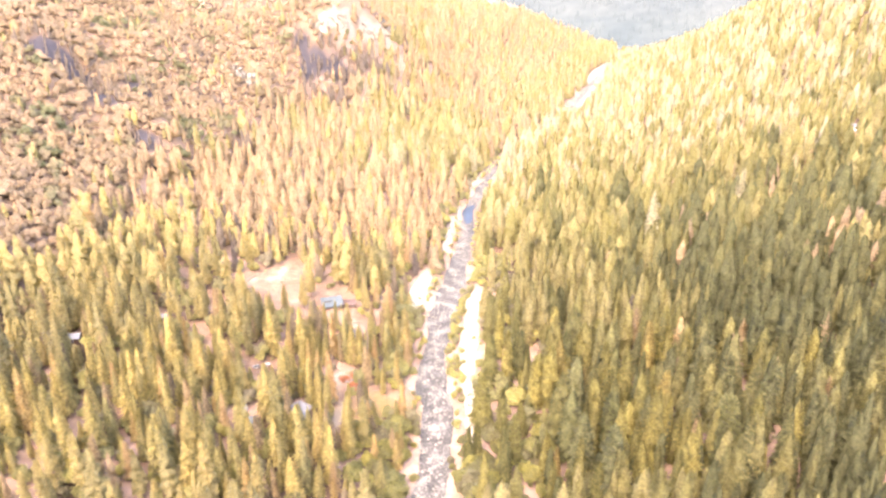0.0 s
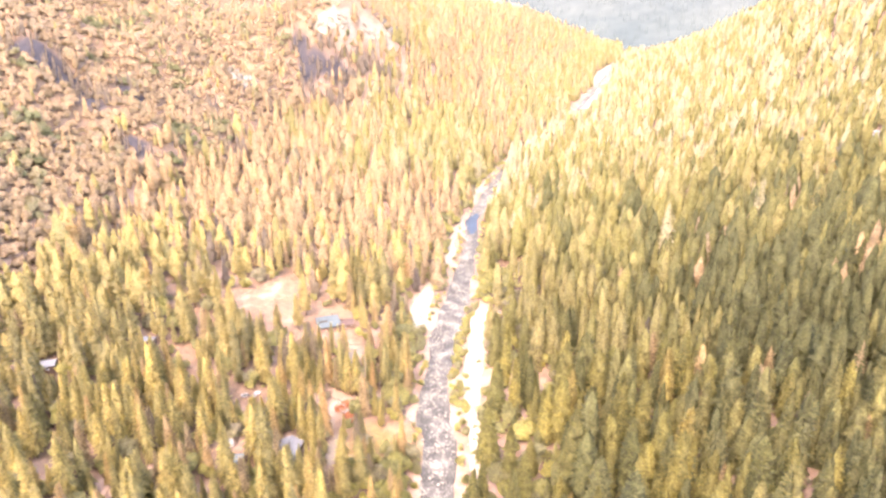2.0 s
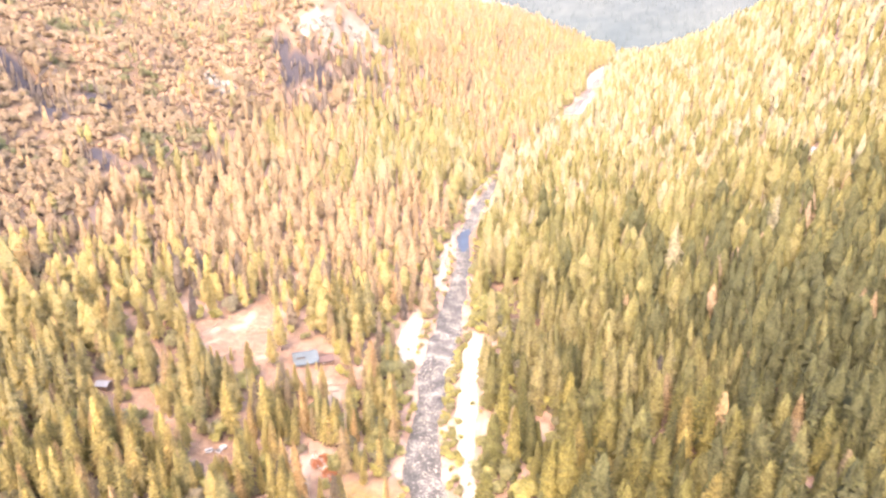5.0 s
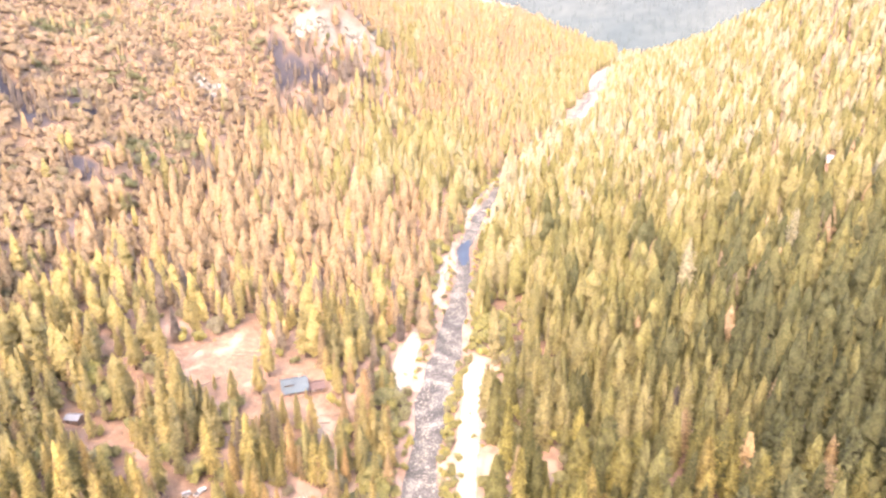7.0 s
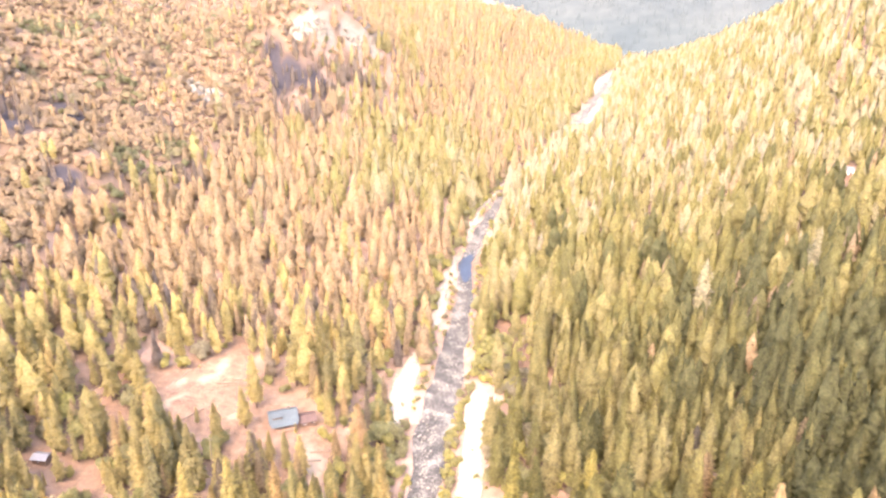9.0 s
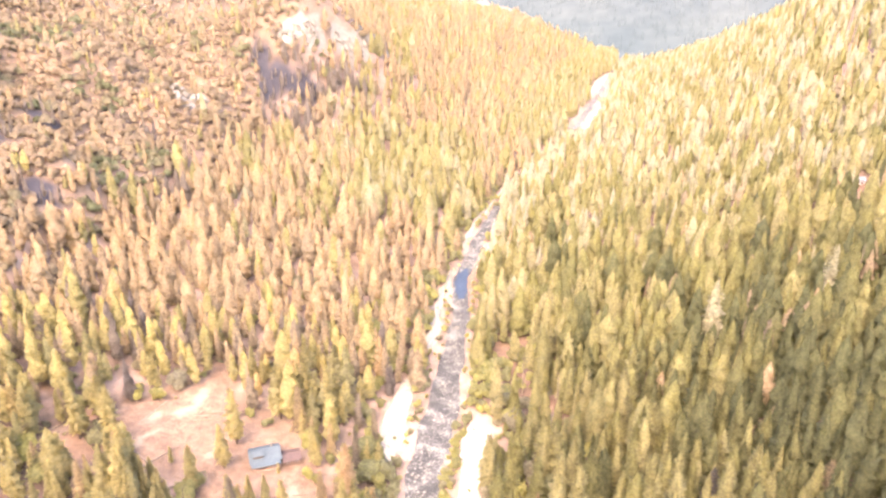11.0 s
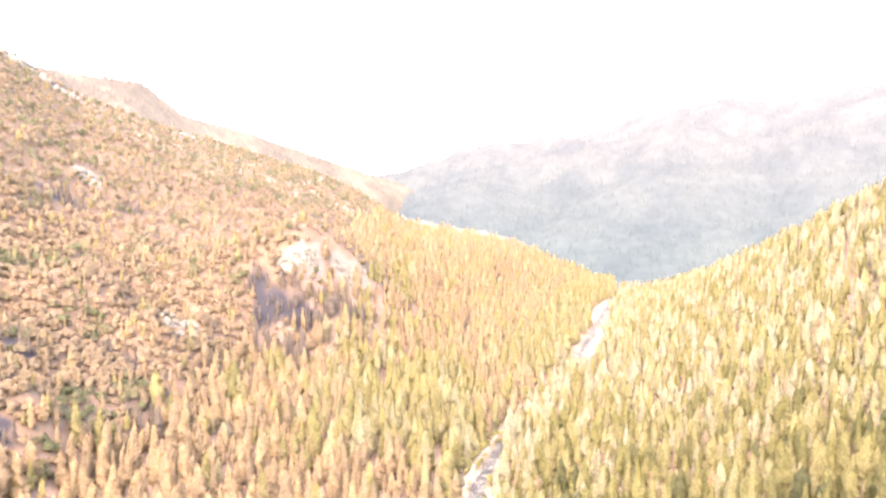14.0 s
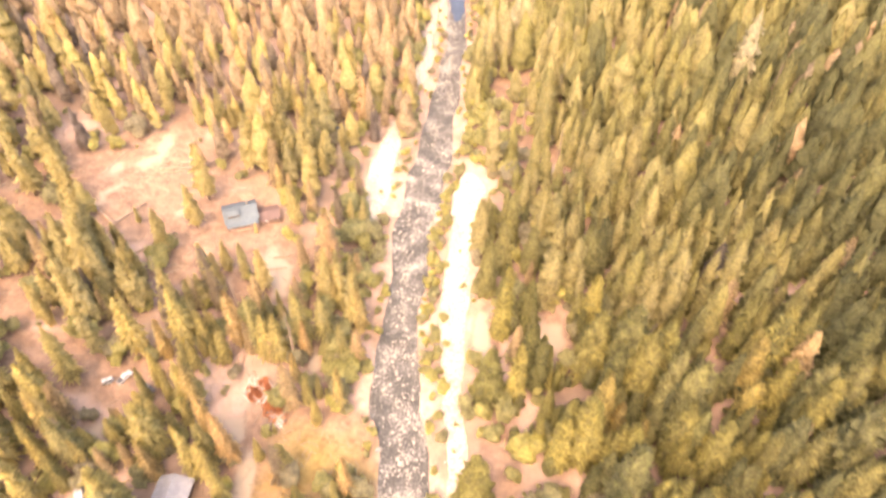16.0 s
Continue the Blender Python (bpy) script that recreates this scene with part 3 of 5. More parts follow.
def needle_mass(g, rings, sides, base, wide, shape, ragged):
    """The dense mass of a conifer's crown: one lumpy pointed body, ragged all over."""
    lean, v = g.uniform(-0.03, 0.03, 2), []
    for i in range(rings):
        f = i / rings
        z = base + (0.95 - base) * f
        r = wide * ((1 - f) ** shape * 0.94 + 0.06) * min(1, 0.6 + 2.5 * f)
        a = (np.arange(sides) + 0.5 * (i % 2) + g.uniform(-0.25, 0.25, sides)) * 6.283 / sides
        rr = r * g.uniform(1 - 1.5 * ragged, 1 + ragged, sides)
        v.append(np.stack([np.cos(a) * rr + lean[0] * z, np.sin(a) * rr + lean[1] * z, z + g.uniform(-0.35, 0.35, sides) * (0.95 - base) / rings], 1))
    v.append(np.array([[lean[0], lean[1], 1.0]]))
    tri = []
    for i in range(rings - 1):
        for j in range(sides):
            p, q = i * sides + j, i * sides + (j + 1) % sides
            tri += [(p, q, p + sides), (q, q + sides, p + sides)]
    top = (rings - 1) * sides
    tri += [(top + j, top + (j + 1) % sides, rings * sides) for j in range(sides)]
    return np.concatenate(v), np.array(tri)


def half_ball(level):
    bm = bmesh.new()
    bmesh.ops.create_icosphere(bm, subdivisions=level, radius=1.0)
    bmesh.ops.delete(bm, geom=[f for f in bm.faces if f.calc_center_median().z < -0.45], context="FACES")
    bm.verts.index_update()
    bm.verts.ensure_lookup_table()
    out = np.array([v.co[:] for v in bm.verts]), np.array([[v.index for v in f.verts] for f in bm.faces])
    bm.free()
    return out


def scrub_crown(g, lobes, level, sprays, wide, low):
    """Rounded scrub: uneven lobes of dense leaf, with loose sprays round them."""
    pieces = []
    bv, bt = half_ball(level)
    for i in range(lobes):
        a, rr = g.uniform(0, 6.283), wide * (0.52 if i else 0.12) * math.sqrt(g.uniform(0.3, 1))
        cr, cz = wide * g.uniform(0.36, 0.6), g.uniform(0.3, 0.5) if i else 0.56
        rough = g.uniform(0.78, 1.2, (len(bv), 1)) * (1 + 0.12 * np.sin(bv @ g.uniform(-5, 5, 3)))[:, None]
        v = bv * rough * (cr, cr, cr * 0.95) + (rr * math.cos(a), rr * math.sin(a), cz)
        v[:, 2] = np.maximum(v[:, 2], low)
        pieces.append((v, bt))
        for j in range(sprays):
            d = g.normal(size=3)
            d[2] = abs(d[2])
            d /= np.linalg.norm(d)
            p, t1 = d * cr * g.uniform(0.95, 1.15) + (rr * math.cos(a), rr * math.sin(a), cz), np.cross(d, g.normal(size=3))
            t1 = t1 / (np.linalg.norm(t1) + 1e-6) * 0.13 * wide
            pieces.append((np.array([p - t1, p + t1, p + np.cross(d, t1) * 1.3 + d * 0.06]), np.array([(0, 1, 2)])))
    return join(pieces)


def leafy_crown(g, clumps, leaves, wide, low, size):
    """A broad crown: leaf sprays scattered over several uneven clumps."""
    pieces = []
    for i in range(clumps):
        a, rr, z = g.uniform(0, 6.283), wide * 0.62 * math.sqrt(g.uniform(0, 1)), g.uniform(low + 0.18, 0.78)
        rr *= 1.15 - 0.6 * abs(z - 0.5)
        cx, cy, cr = rr * math.cos(a), rr * math.sin(a), wide * g.uniform(0.34, 0.56)
        for j in range(leaves):
            d = g.normal(size=3)
            d[2] = d[2] * 0.9 + 0.5
            d /= np.linalg.norm(d)
            p = np.array([cx, cy, z]) + d * cr * g.uniform(0.7, 1.12) * (1, 1, 0.8)
            p[2] = min(p[2], 1.0)
            t1 = np.cross(d, g.normal(size=3))
            t1 /= np.linalg.norm(t1) + 1e-6
            t2 = np.cross(d, t1)
            s = size * g.uniform(0.6, 1.35)
            lift = d * s * 0.45
            pieces.append((np.array([p - t1 * s, p - t2 * s * 0.7 - lift * 0.6, p + t1 * s, p + t2 * s * 0.8 - lift * 0.5, p + lift]), np.array([(0, 1, 4), (1, 2, 4), (2, 3, 4), (3, 0, 4)])))
    return join(pieces)


def rounded(v, kind, rough=0.6):
    """Soft normals that follow the whole crown, as needles and leaves scatter the light."""
    if kind in ("brush", "banks"):
        n = v + (0, 0, 0.25)
    else:
        n = v * (1, 1, 0)
        n = n / (np.linalg.norm(n, axis=1)[:, None] + 0.01) * 0.62 + (0, 0, 0.78)
    n = n / (np.linalg.norm(n, axis=1)[:, None] + 1e-6) + np.random.RandomState(len(v)).uniform(-rough, rough, v.shape)
    return n / np.linalg.norm(n, axis=1)[:, None]


# level 0 is the nearest; each kind has a few shapes a level
LEVELS = {
    "fir": [dict(whorls=34, boughs=12, lobes=0, fill=0.62), dict(whorls=19, boughs=8, lobes=0, fill=0.75)],
    "pine": [dict(whorls=34, boughs=12, lobes=0, fill=0.46), dict(whorls=20, boughs=8, lobes=0, fill=0.6)],
    "dead": [dict(whorls=22, boughs=8, lobes=1, fill=0.55), dict(whorls=18, boughs=6, lobes=0, fill=0.6)],
}
STYLE = {
    "fir": dict(base=0.06, wide=0.178, shape=0.6, ragged=0.2),
    "pine": dict(base=0.16, wide=0.163, shape=0.58, ragged=0.26),
    "dead": dict(base=0.1, wide=0.15, shape=0.66, ragged=0.22),
}
CORE = {"fir": 0.7, "pine": 0.5, "dead": 0.62}
shapes = {}
for kind in LEVELS:
    for lv in range(4):
        shapes[kind, lv] = []
        for _ in range(8 if lv == 0 else 6):
            style = dict(STYLE[kind], shape=STYLE[kind]["shape"] * rng.uniform(0.72, 1.2), wide=STYLE[kind]["wide"] * rng.uniform(0.82, 1.25), base=STYLE[kind]["base"] * rng.uniform(0.6, 1.4))
            if lv < 2:
                inner = needle_mass(rng, 9 - 2 * lv, 8 - lv, style["base"] + 0.02, style["wide"] * CORE[kind], style["shape"], 0.18)
                crown = join([conifer_crown(rng, **LEVELS[kind][lv], **style), inner])
            else:
                crown = needle_mass(rng, 10 if lv == 2 else 5, 7 if lv == 2 else 5, style["base"], style["wide"] * 1.02, style["shape"], 0.28)
            shapes[kind, lv].append((crown, trunk_shape(rng, 0.92, 0.0125, (6, 4, 3, 3)[lv])))
LEAFY = {"brush": [dict(lobes=6, level=2, sprays=26), dict(lobes=5, level=1, sprays=7), dict(lobes=4, level=1, sprays=0), dict(lobes=2, level=1, sprays=0)]}
LEAFY["banks"] = [dict(lobes=6, level=2, sprays=30), dict(lobes=4, level=1, sprays=7)] + LEAFY["brush"][2:]
for kind in LEAFY:
    for lv, how in enumerate(LEAFY[kind]):
        shapes[kind, lv] = [(scrub_crown(rng, wide=0.6 if kind == "brush" else 0.52, low=0.0, **how), trunk_shape(rng, 0.5, 0.03, 3, 0.1)) for _ in range(6)]


def scatter(g, x0, x1, y0, y1, step):
    """Places on a loosened grid."""
    gx, gy = np.meshgrid(np.arange(x0, x1, step), np.arange(y0, y1, step))
    gx = gx + (np.arange(gx.shape[0]) % 2)[:, None] * step / 2
    x, y = gx.ravel() + g.uniform(-0.62, 0.62, gx.size) * step, gy.ravel() + g.uniform(-0.62, 0.62, gx.size) * step
    keep = np.abs(x) < 60 + 0.665 * np.maximum(y, 0)
    return x[keep], y[keep]


NO_TREE = ((140, 445, 5), (204, 460, 5), (-50, 296, 9), (-52, 285, 6), (-68, 374, 9), (-57, 373, 7), (-181, 296, 7), (-149, 327, 6), (-67, 258, 10), (-86, 252, 7), (-35, 425, 6), (-90, 295, 8), (300, 602, 9), (333, 558, 9), (245, 555, 8))


def open_ground(x, y, rim=0.6):
    """True where a tree may stand."""
    d = x - river_x(y)
    ok = np.abs(d) > np.interp(y, BANK_Y, BANK) + 0.6 + rim
    for by, bx, bw in BARS:
        ok &= ~((y > by[0]) & (y < by[-1]) & (np.abs(x - np.interp(y, by, bx)) < np.interp(y, by, bw) + rim))
    for cx, cy, r in NO_TREE:
        ok &= np.hypot(x - cx, y - cy) > r
    return ok


# places with low growth in front of them: x, y, half width
SEEN = ((-68, 374, 8), (-57, 373, 5), (-181, 296, 4), (-149, 327, 4), (-86, 252, 5), (-67, 266, 5), (-47, 291, 6), (245, 555, 3), (300, 602, 3), (333, 558, 3), (-104, 398, 5), (-90, 295, 3), (-50, 345, 5), (-110, 378, 6), (46, 312, 3), (46, 420, 2), (-30, 279, 6), (3, 498, 4), (0, 480, 3))
# the same along the upper stream, farther to the front
STREAM = ((28, 600, 5), (35, 628, 5), (47, 675, 6), (193, 1045, 13), (208, 1090, 13), (224, 1133, 13), (245, 1190, 12), (275, 1280, 12), (300, 1360, 12))
stands = {k: [] for k in ("fir", "young", "pine", "dead", "brush", "banks")}  # x, y, height, width, tone


def plant(kind, x, y, lo, hi, tone, broad=(0.85, 1.2)):
    clear = np.full(len(x), 1e3)
    for cx, cy, width, reach in [(*p, 90) for p in SEEN] + [(*p, 150 if p[1] < 900 else 260) for p in STREAM]:
        dist = math.hypot(cx, cy - 100)
        ux, uy = -cx / dist, (100 - cy) / dist
        along, across = (x - cx) * ux + (y - cy) * uy, np.abs((x - cx) * uy - (y - cy) * ux)
        near = (across < width) & (along > -width) & (along < reach)
        clear = np.where(near, np.minimum(clear, np.maximum(along - width * 0.5, 0) * (185 - 0.12 * abs(cx)) / dist), clear)
    x, y, tone = (np.asarray(a)[clear > 5] for a in (x, y, tone))
    clear = clear[clear > 5]
    n = len(x)
    if n:
        stands[kind].append(np.stack([x, y, np.minimum((lo + (hi - lo) * rng.uniform(0, 1, n) ** 1.5) * (1 + 0.12 * waves(x, y, 51, 40)), clear), rng.uniform(*broad, n), np.clip(tone, 0, 1)], 1))


# the dense firs right of the stream
for x0, x1, y0, y1, step in ((0, 420, -70, 170, 10.5), (0, 520, 170, 560, 7.3), (30, 900, 560, 1800, 8.6)):
    x, y = scatter(rng, x0, x1, y0, y1, step)
    if y1 == 560:
        x2, y2 = scatter(rng, 50, 330, 200, 480, 18.0)
        x, y = np.concatenate([x, x2]), np.concatenate([y, y2])
    d = x - river_x(y)
    past = (x - 321) * 0.91 + (y - 1487) * 0.413
    k = (d > 13 - 7 * smooth(600, 720, y)) & open_ground(x, y) & (bare(x, y) * 1.1 < rng.uniform(0.25, 1.2, len(x))) & (past < 140)
    k &= (waves(x, y, 61, 26) * 0.5 + waves(x, y, 62, 11) * 0.4) < 0.95
    k &= rng.uniform(0, 1, len(x)) < 0.32 + 0.68 * smooth(30, 56, d) + smooth(430, 560, y)
    x, y, d = x[k], y[k], d[k]
    for cx, cy, r, value in ((140, 380, 11, -1.0), (168, 376, 13, -1.0), (135, 505, 12, -0.6), (176, 470, 10, -0.6), (133, 433, 6, 0.5), (100, 300, 14, 0.3), (120, 330, 16, 0.25)):
        tone_shift = np.where(np.hypot(x - cx, y - cy) < r, value, 0) + (tone_shift if cx != 140 else 0)
    brown = (rng.uniform(0, 1, len(x)) < 0.025) | ((waves(x, y, 63, 60) > 1.0) & (rng.uniform(0, 1, len(x)) < 0.25)) | (np.hypot(x - 228, y - 370) < 9)
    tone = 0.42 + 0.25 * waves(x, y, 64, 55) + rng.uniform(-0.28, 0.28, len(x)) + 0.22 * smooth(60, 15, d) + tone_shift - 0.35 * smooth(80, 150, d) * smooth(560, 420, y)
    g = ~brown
    # near firs are kept off the hazy end of FIR
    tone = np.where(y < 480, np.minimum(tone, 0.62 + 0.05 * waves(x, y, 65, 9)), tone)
    # haze and bright sun on far firs painted in: tones rise with distance
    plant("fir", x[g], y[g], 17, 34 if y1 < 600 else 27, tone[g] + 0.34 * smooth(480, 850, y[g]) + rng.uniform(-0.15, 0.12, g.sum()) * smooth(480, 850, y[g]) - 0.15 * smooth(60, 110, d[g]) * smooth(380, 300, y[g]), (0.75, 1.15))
    plant("dead", x[brown], y[brown], 15, 26, rng.uniform(0.2, 1, brown.sum()), (1.0, 1.4))
# young firs between the tall ones
x, y = scatter(rng, 20, 420, 190, 720, 8.5)
d = x - river_x(y)
k = (d > 30) & open_ground(x, y) & (bare(x, y) < 0.5)
x, y = x[k], y[k]
# near tones are darkened to paint shade into the gaps; farther ones paler
plant("young", x, y, 7, 15, 0.1 + rng.uniform(-0.1, 0.2, len(x)) + 0.6 * smooth(420, 650, y), (1.0, 1.5))
# open pines on the bench left of the stream
(xa, ya), (xb, yb) = scatter(rng, -330, 10, -70, 170, 10.5), scatter(rng, -330, 10, 170, 470, 6.4)
xc, yc = scatter(rng, -200, -14, 225, 345, 9.0)
x, y = np.concatenate([xa, xb, xc]), np.concatenate([ya, yb, yc])
d, f = x - river_x(y), np.interp(y, FOOT_Y, FOOT_X) - x
k = (d < -13) & open_ground(x, y) & (f < 25) & (bare(x, y) * 1.15 < rng.uniform(0.1, 1.25, len(x)))
k &= (waves(x, y, 71, 30) * 0.6 + waves(x, y, 72, 13) * 0.5) < 0.5
k &= rng.uniform(0, 1, len(x)) < 0.4 + 0.6 * smooth(-24, -48, d) + smooth(390, 430, y)
x, y = x[k], y[k]
grey = rng.uniform(0, 1, len(x)) < 0.14 + 0.46 * smooth(375, 455, y)
low = ~grey & (y < 335)
plant("pine", x[low], y[low], 13, 31, 0.45 + rng.uniform(-0.35, 0.35, low.sum()), (0.75, 1.1))
grey |= y < 335
plant("pine", x[~grey], y[~grey], 15, 31, 0.5 + 0.2 * waves(x, y, 73, 40)[~grey] + rng.uniform(-0.3, 0.3, (~grey).sum()))
grey &= ~low
plant("dead", x[grey], y[grey], 14, 24, rng.uniform(0, 0.8, grey.sum()))
# scorched and green conifers between the bench and the spur
x, y = scatter(rng, -420, 480, 470, 1750, 8.2)
d, f = x - river_x(y), np.interp(y, FOOT_Y, FOOT_X) - x
k = (d < -11 + 5 * smooth(600, 720, y)) & open_ground(x, y) & (f < 25 + 25 * waves(x, y, 81, 60) + 420 * smooth(1000, 1350, y) * smooth(-9, -4, np.degrees(np.arctan2(x, y - 171)))) & (bare(x, y) < rng.uniform(0.3, 1.2, len(x)))
k &= (stony(x, y) < 0.5) & (dark_patch(x, y) < rng.uniform(0.3, 0.9, len(x)))
x, y, d = x[k], y[k], d[k]
greens = 0.55 * waves(x, y, 82, 90) + 1.8 * smooth(600, 720, y) * smooth(-105, -35, x) * smooth(60, 20, x) * smooth(930, 820, y) - 0.4 - 0.25 * smooth(640, 560, y) + 1.5 * smooth(850, 1000, y) * smooth(-110, -40, d)
live = (greens > rng.uniform(-0.6, 0.6, len(x))) & (dark_patch(x, y) < 0.2) & (dark_patch(x, y, DARK_STANDS) < 0.3)
near = live & (y < 560)
plant("pine", x[near], y[near], 16, 31, 0.45 + rng.uniform(-0.35, 0.35, near.sum()), (0.75, 1.15))
near = live & (y >= 560)
# these far firs also reach FIR's paler, hazed tones
plant("fir", x[near], y[near], 16, 31, 0.7 + rng.uniform(-0.25, 0.15, near.sum()), (0.75, 1.15))
plant("dead", x[~live], y[~live], 14, 29, np.where(dark_patch(x, y) + dark_patch(x, y, DARK_STANDS) > 0.35, 0.05, rng.uniform(0.25, 1, len(x)))[~live], (0.9, 1.3))
# dry brush and oaks over the left slope
for x0, x1, y0, y1, step in ((-620, 30, 300, 900, 5.0), (-1050, 150, 900, 1800, 9.4)):
    x, y = scatter(rng, x0, x1, y0, y1, step)
    f = np.interp(y, FOOT_Y, FOOT_X) - x
    az, dist = np.degrees(np.arctan2(x, y - 171)), np.hypot(x, y - 171)
    k = ((f > 12 + 25 * waves(x, y, 81, 60)) | (y > 1350)) & (dist < np.interp(az, SHOULDER_AZ, SHOULDER_D) + 60) & ((az < -2.0 + 2 * waves(x, y, 83, 90)) | (f > 150)) & (stony(x, y) < rng.uniform(0.15, 0.6, len(x)))
    k &= dark_patch(x, y) < rng.uniform(0.15, 0.6, len(x))
    x, y, f = x[k], y[k], f[k]
    tall = rng.uniform(0, 1, len(x)) < 0.04 + 0.12 * smooth(0.3, 0.9, waves(x, y, 92, 80)) + 0.25 * smooth(150, 40, np.hypot(x + 120, y - 840))
    tone = 0.62 - 0.5 * smooth(0.35, 0.9, waves(x, y, 91, 70)) + rng.uniform(-0.25, 0.3, len(x)) - 0.3 * smooth(230, 420, f) - 0.6 * smooth(26, 12, np.hypot(x + 222, y - 612)) - 0.5 * smooth(45, 20, np.hypot(x + 330, y - 760))
    plant("brush", x[~tall], y[~tall], *((5.6, 10.0) if step < 7 else (7.5, 12.5)), tone[~tall], (0.75, 1.05))
    half = rng.uniform(0, 1, len(x)) < 0.35
    on_patch = dark_patch(x, y) > 0.3
    plant("dead", x[tall & ~half], y[tall & ~half], 11, 19, np.where(on_patch | (dark_patch(x, y, DARK_STANDS) > 0.3), 0.05, rng.uniform(0.3, 1, len(x)))[tall & ~half])
    green = tall & half & ~on_patch
    plant("pine", x[green], y[green], 10, 17, rng.uniform(0, 0.6, green.sum()))
# dark stems on the dark grey patches
x, y = scatter(rng, -420, -60, 470, 1040, 6.0)
k = (dark_patch(x, y) > 0.35) & (rng.uniform(0, 1, len(x)) < 0.75)
plant("dead", x[k], y[k], 9, 19, rng.uniform(0, 0.12, k.sum()), (0.5, 0.9))
# low bushes scattered on the bars
x, y = scatter(rng, -40, 40, 240, 580, 4.5)
k = ~open_ground(x, y, 0.0) & (np.abs(x - river_x(y)) > 9.5) & (rng.uniform(0, 1, len(x)) < 0.15)
plant("banks", x[k], y[k], 1.2, 4.0, rng.uniform(0.2, 1, k.sum()), (0.9, 1.4))
# low green growth between the water and the long bar
y = rng.uniform(300, 396, 150)
lo, hi = river_x(y) + np.interp(y, BANK_Y, BANK) + 0.2, np.interp(y, BARS[0][0], BARS[0][1]) - np.interp(y, BARS[0][0], BARS[0][2]) + 0.6
x = lo + np.maximum(hi - lo, 0.5) * rng.uniform(0, 1, len(y))
k = waves(x, y, 95, 14) > -0.5
plant("banks", x[k], y[k], 1.6, 4.2, rng.uniform(0.4, 1, k.sum()), (0.9, 1.4))
# willows and alders along the banks, and brush under the pines
x, y = scatter(rng, -60, 140, -70, 900, 4.4)
d = x - river_x(y)
k = (np.abs(d) < 21) & open_ground(x, y, rng.uniform(-0.7, 0.6, len(x)) - 4 * smooth(640, 760, y)) & (rng.uniform(0, 1, len(x)) < 0.8) & (bare(x, y) < 0.8)
brink = np.abs(d) < np.interp(y, BANK_Y, BANK) + 5
plant("banks", x[k & brink], y[k & brink], 2.2, 5.5, rng.uniform(0, 1, (k & brink).sum()), (0.9, 1.3))
plant("banks", x[k & ~brink], y[k & ~brink], 4.5, 11.0, rng.uniform(0, 1, (k & ~brink).sum()), (0.8, 1.2))
x, y = scatter(rng, -240, 260, 190, 440, 6.0)
k = (np.abs(x - river_x(y)) > 16) & open_ground(x, y) & (rng.uniform(0, 1, len(x)) < np.where(x > 0, 0.8, 0.3)) & (bare(x, y, PALE) < 0.5) & (bare(x, y) < np.where(x > 0, 0.85, 0.6))
plant("banks", x[k], y[k], 1.5, 4.5, rng.uniform(0, 0.9, k.sum()), (0.9, 1.4))
# round oaks and alders on the open ground near the stream
x, y = scatter(rng, -190, 75, 200, 560, 7.2)
d = x - river_x(y)
k = (np.abs(d) > 15) & open_ground(x, y) & (rng.uniform(0, 1, len(x)) < np.where((d > 0) & (d < 45), 0.95, np.where(d > 0, 0.6, np.where(d > -45, 0.85, np.where(y < 330, 0.7, 0.14))))) & (bare(x, y, PALE) < 0.4) & (bare(x, y) < 0.95)
plant("banks", x[k], y[k], 6.0, 13.0, rng.uniform(0, 1, k.sum()), (0.7, 1.05))

NAMES = {
    "fir": ("fir_tree", "fir_forest", mat_fir_one, mat_fir, "dense olive-green fir with a pointed crown", "tree", "firs right of the stream"),
    "pine": ("pine_tree", "pine_forest", mat_pine_one, mat_pine, "yellow-green pine with an open ragged crown", "tree", "pines on the bench"),
    "dead": ("scorched_tree", "scorched_forest", mat_dead_one, mat_dead, "scorched brown conifer with thin dead boughs", "tree", "scorched conifers"),
    "brush": ("oak_scrub", "dry_scrub", mat_brush_one, mat_brush, "dry orange-brown oak scrub on the slope", "shrub", "scrub on the slope"),
    "banks": ("willow_bush", "willow_thicket", mat_banks_one, mat_banks, "olive-green willow bush near the stream", "bush", "bushes on the banks"),
}
SINGLES = {"fir": 300, "pine": 300, "dead": 130, "brush": 90, "banks": 260}


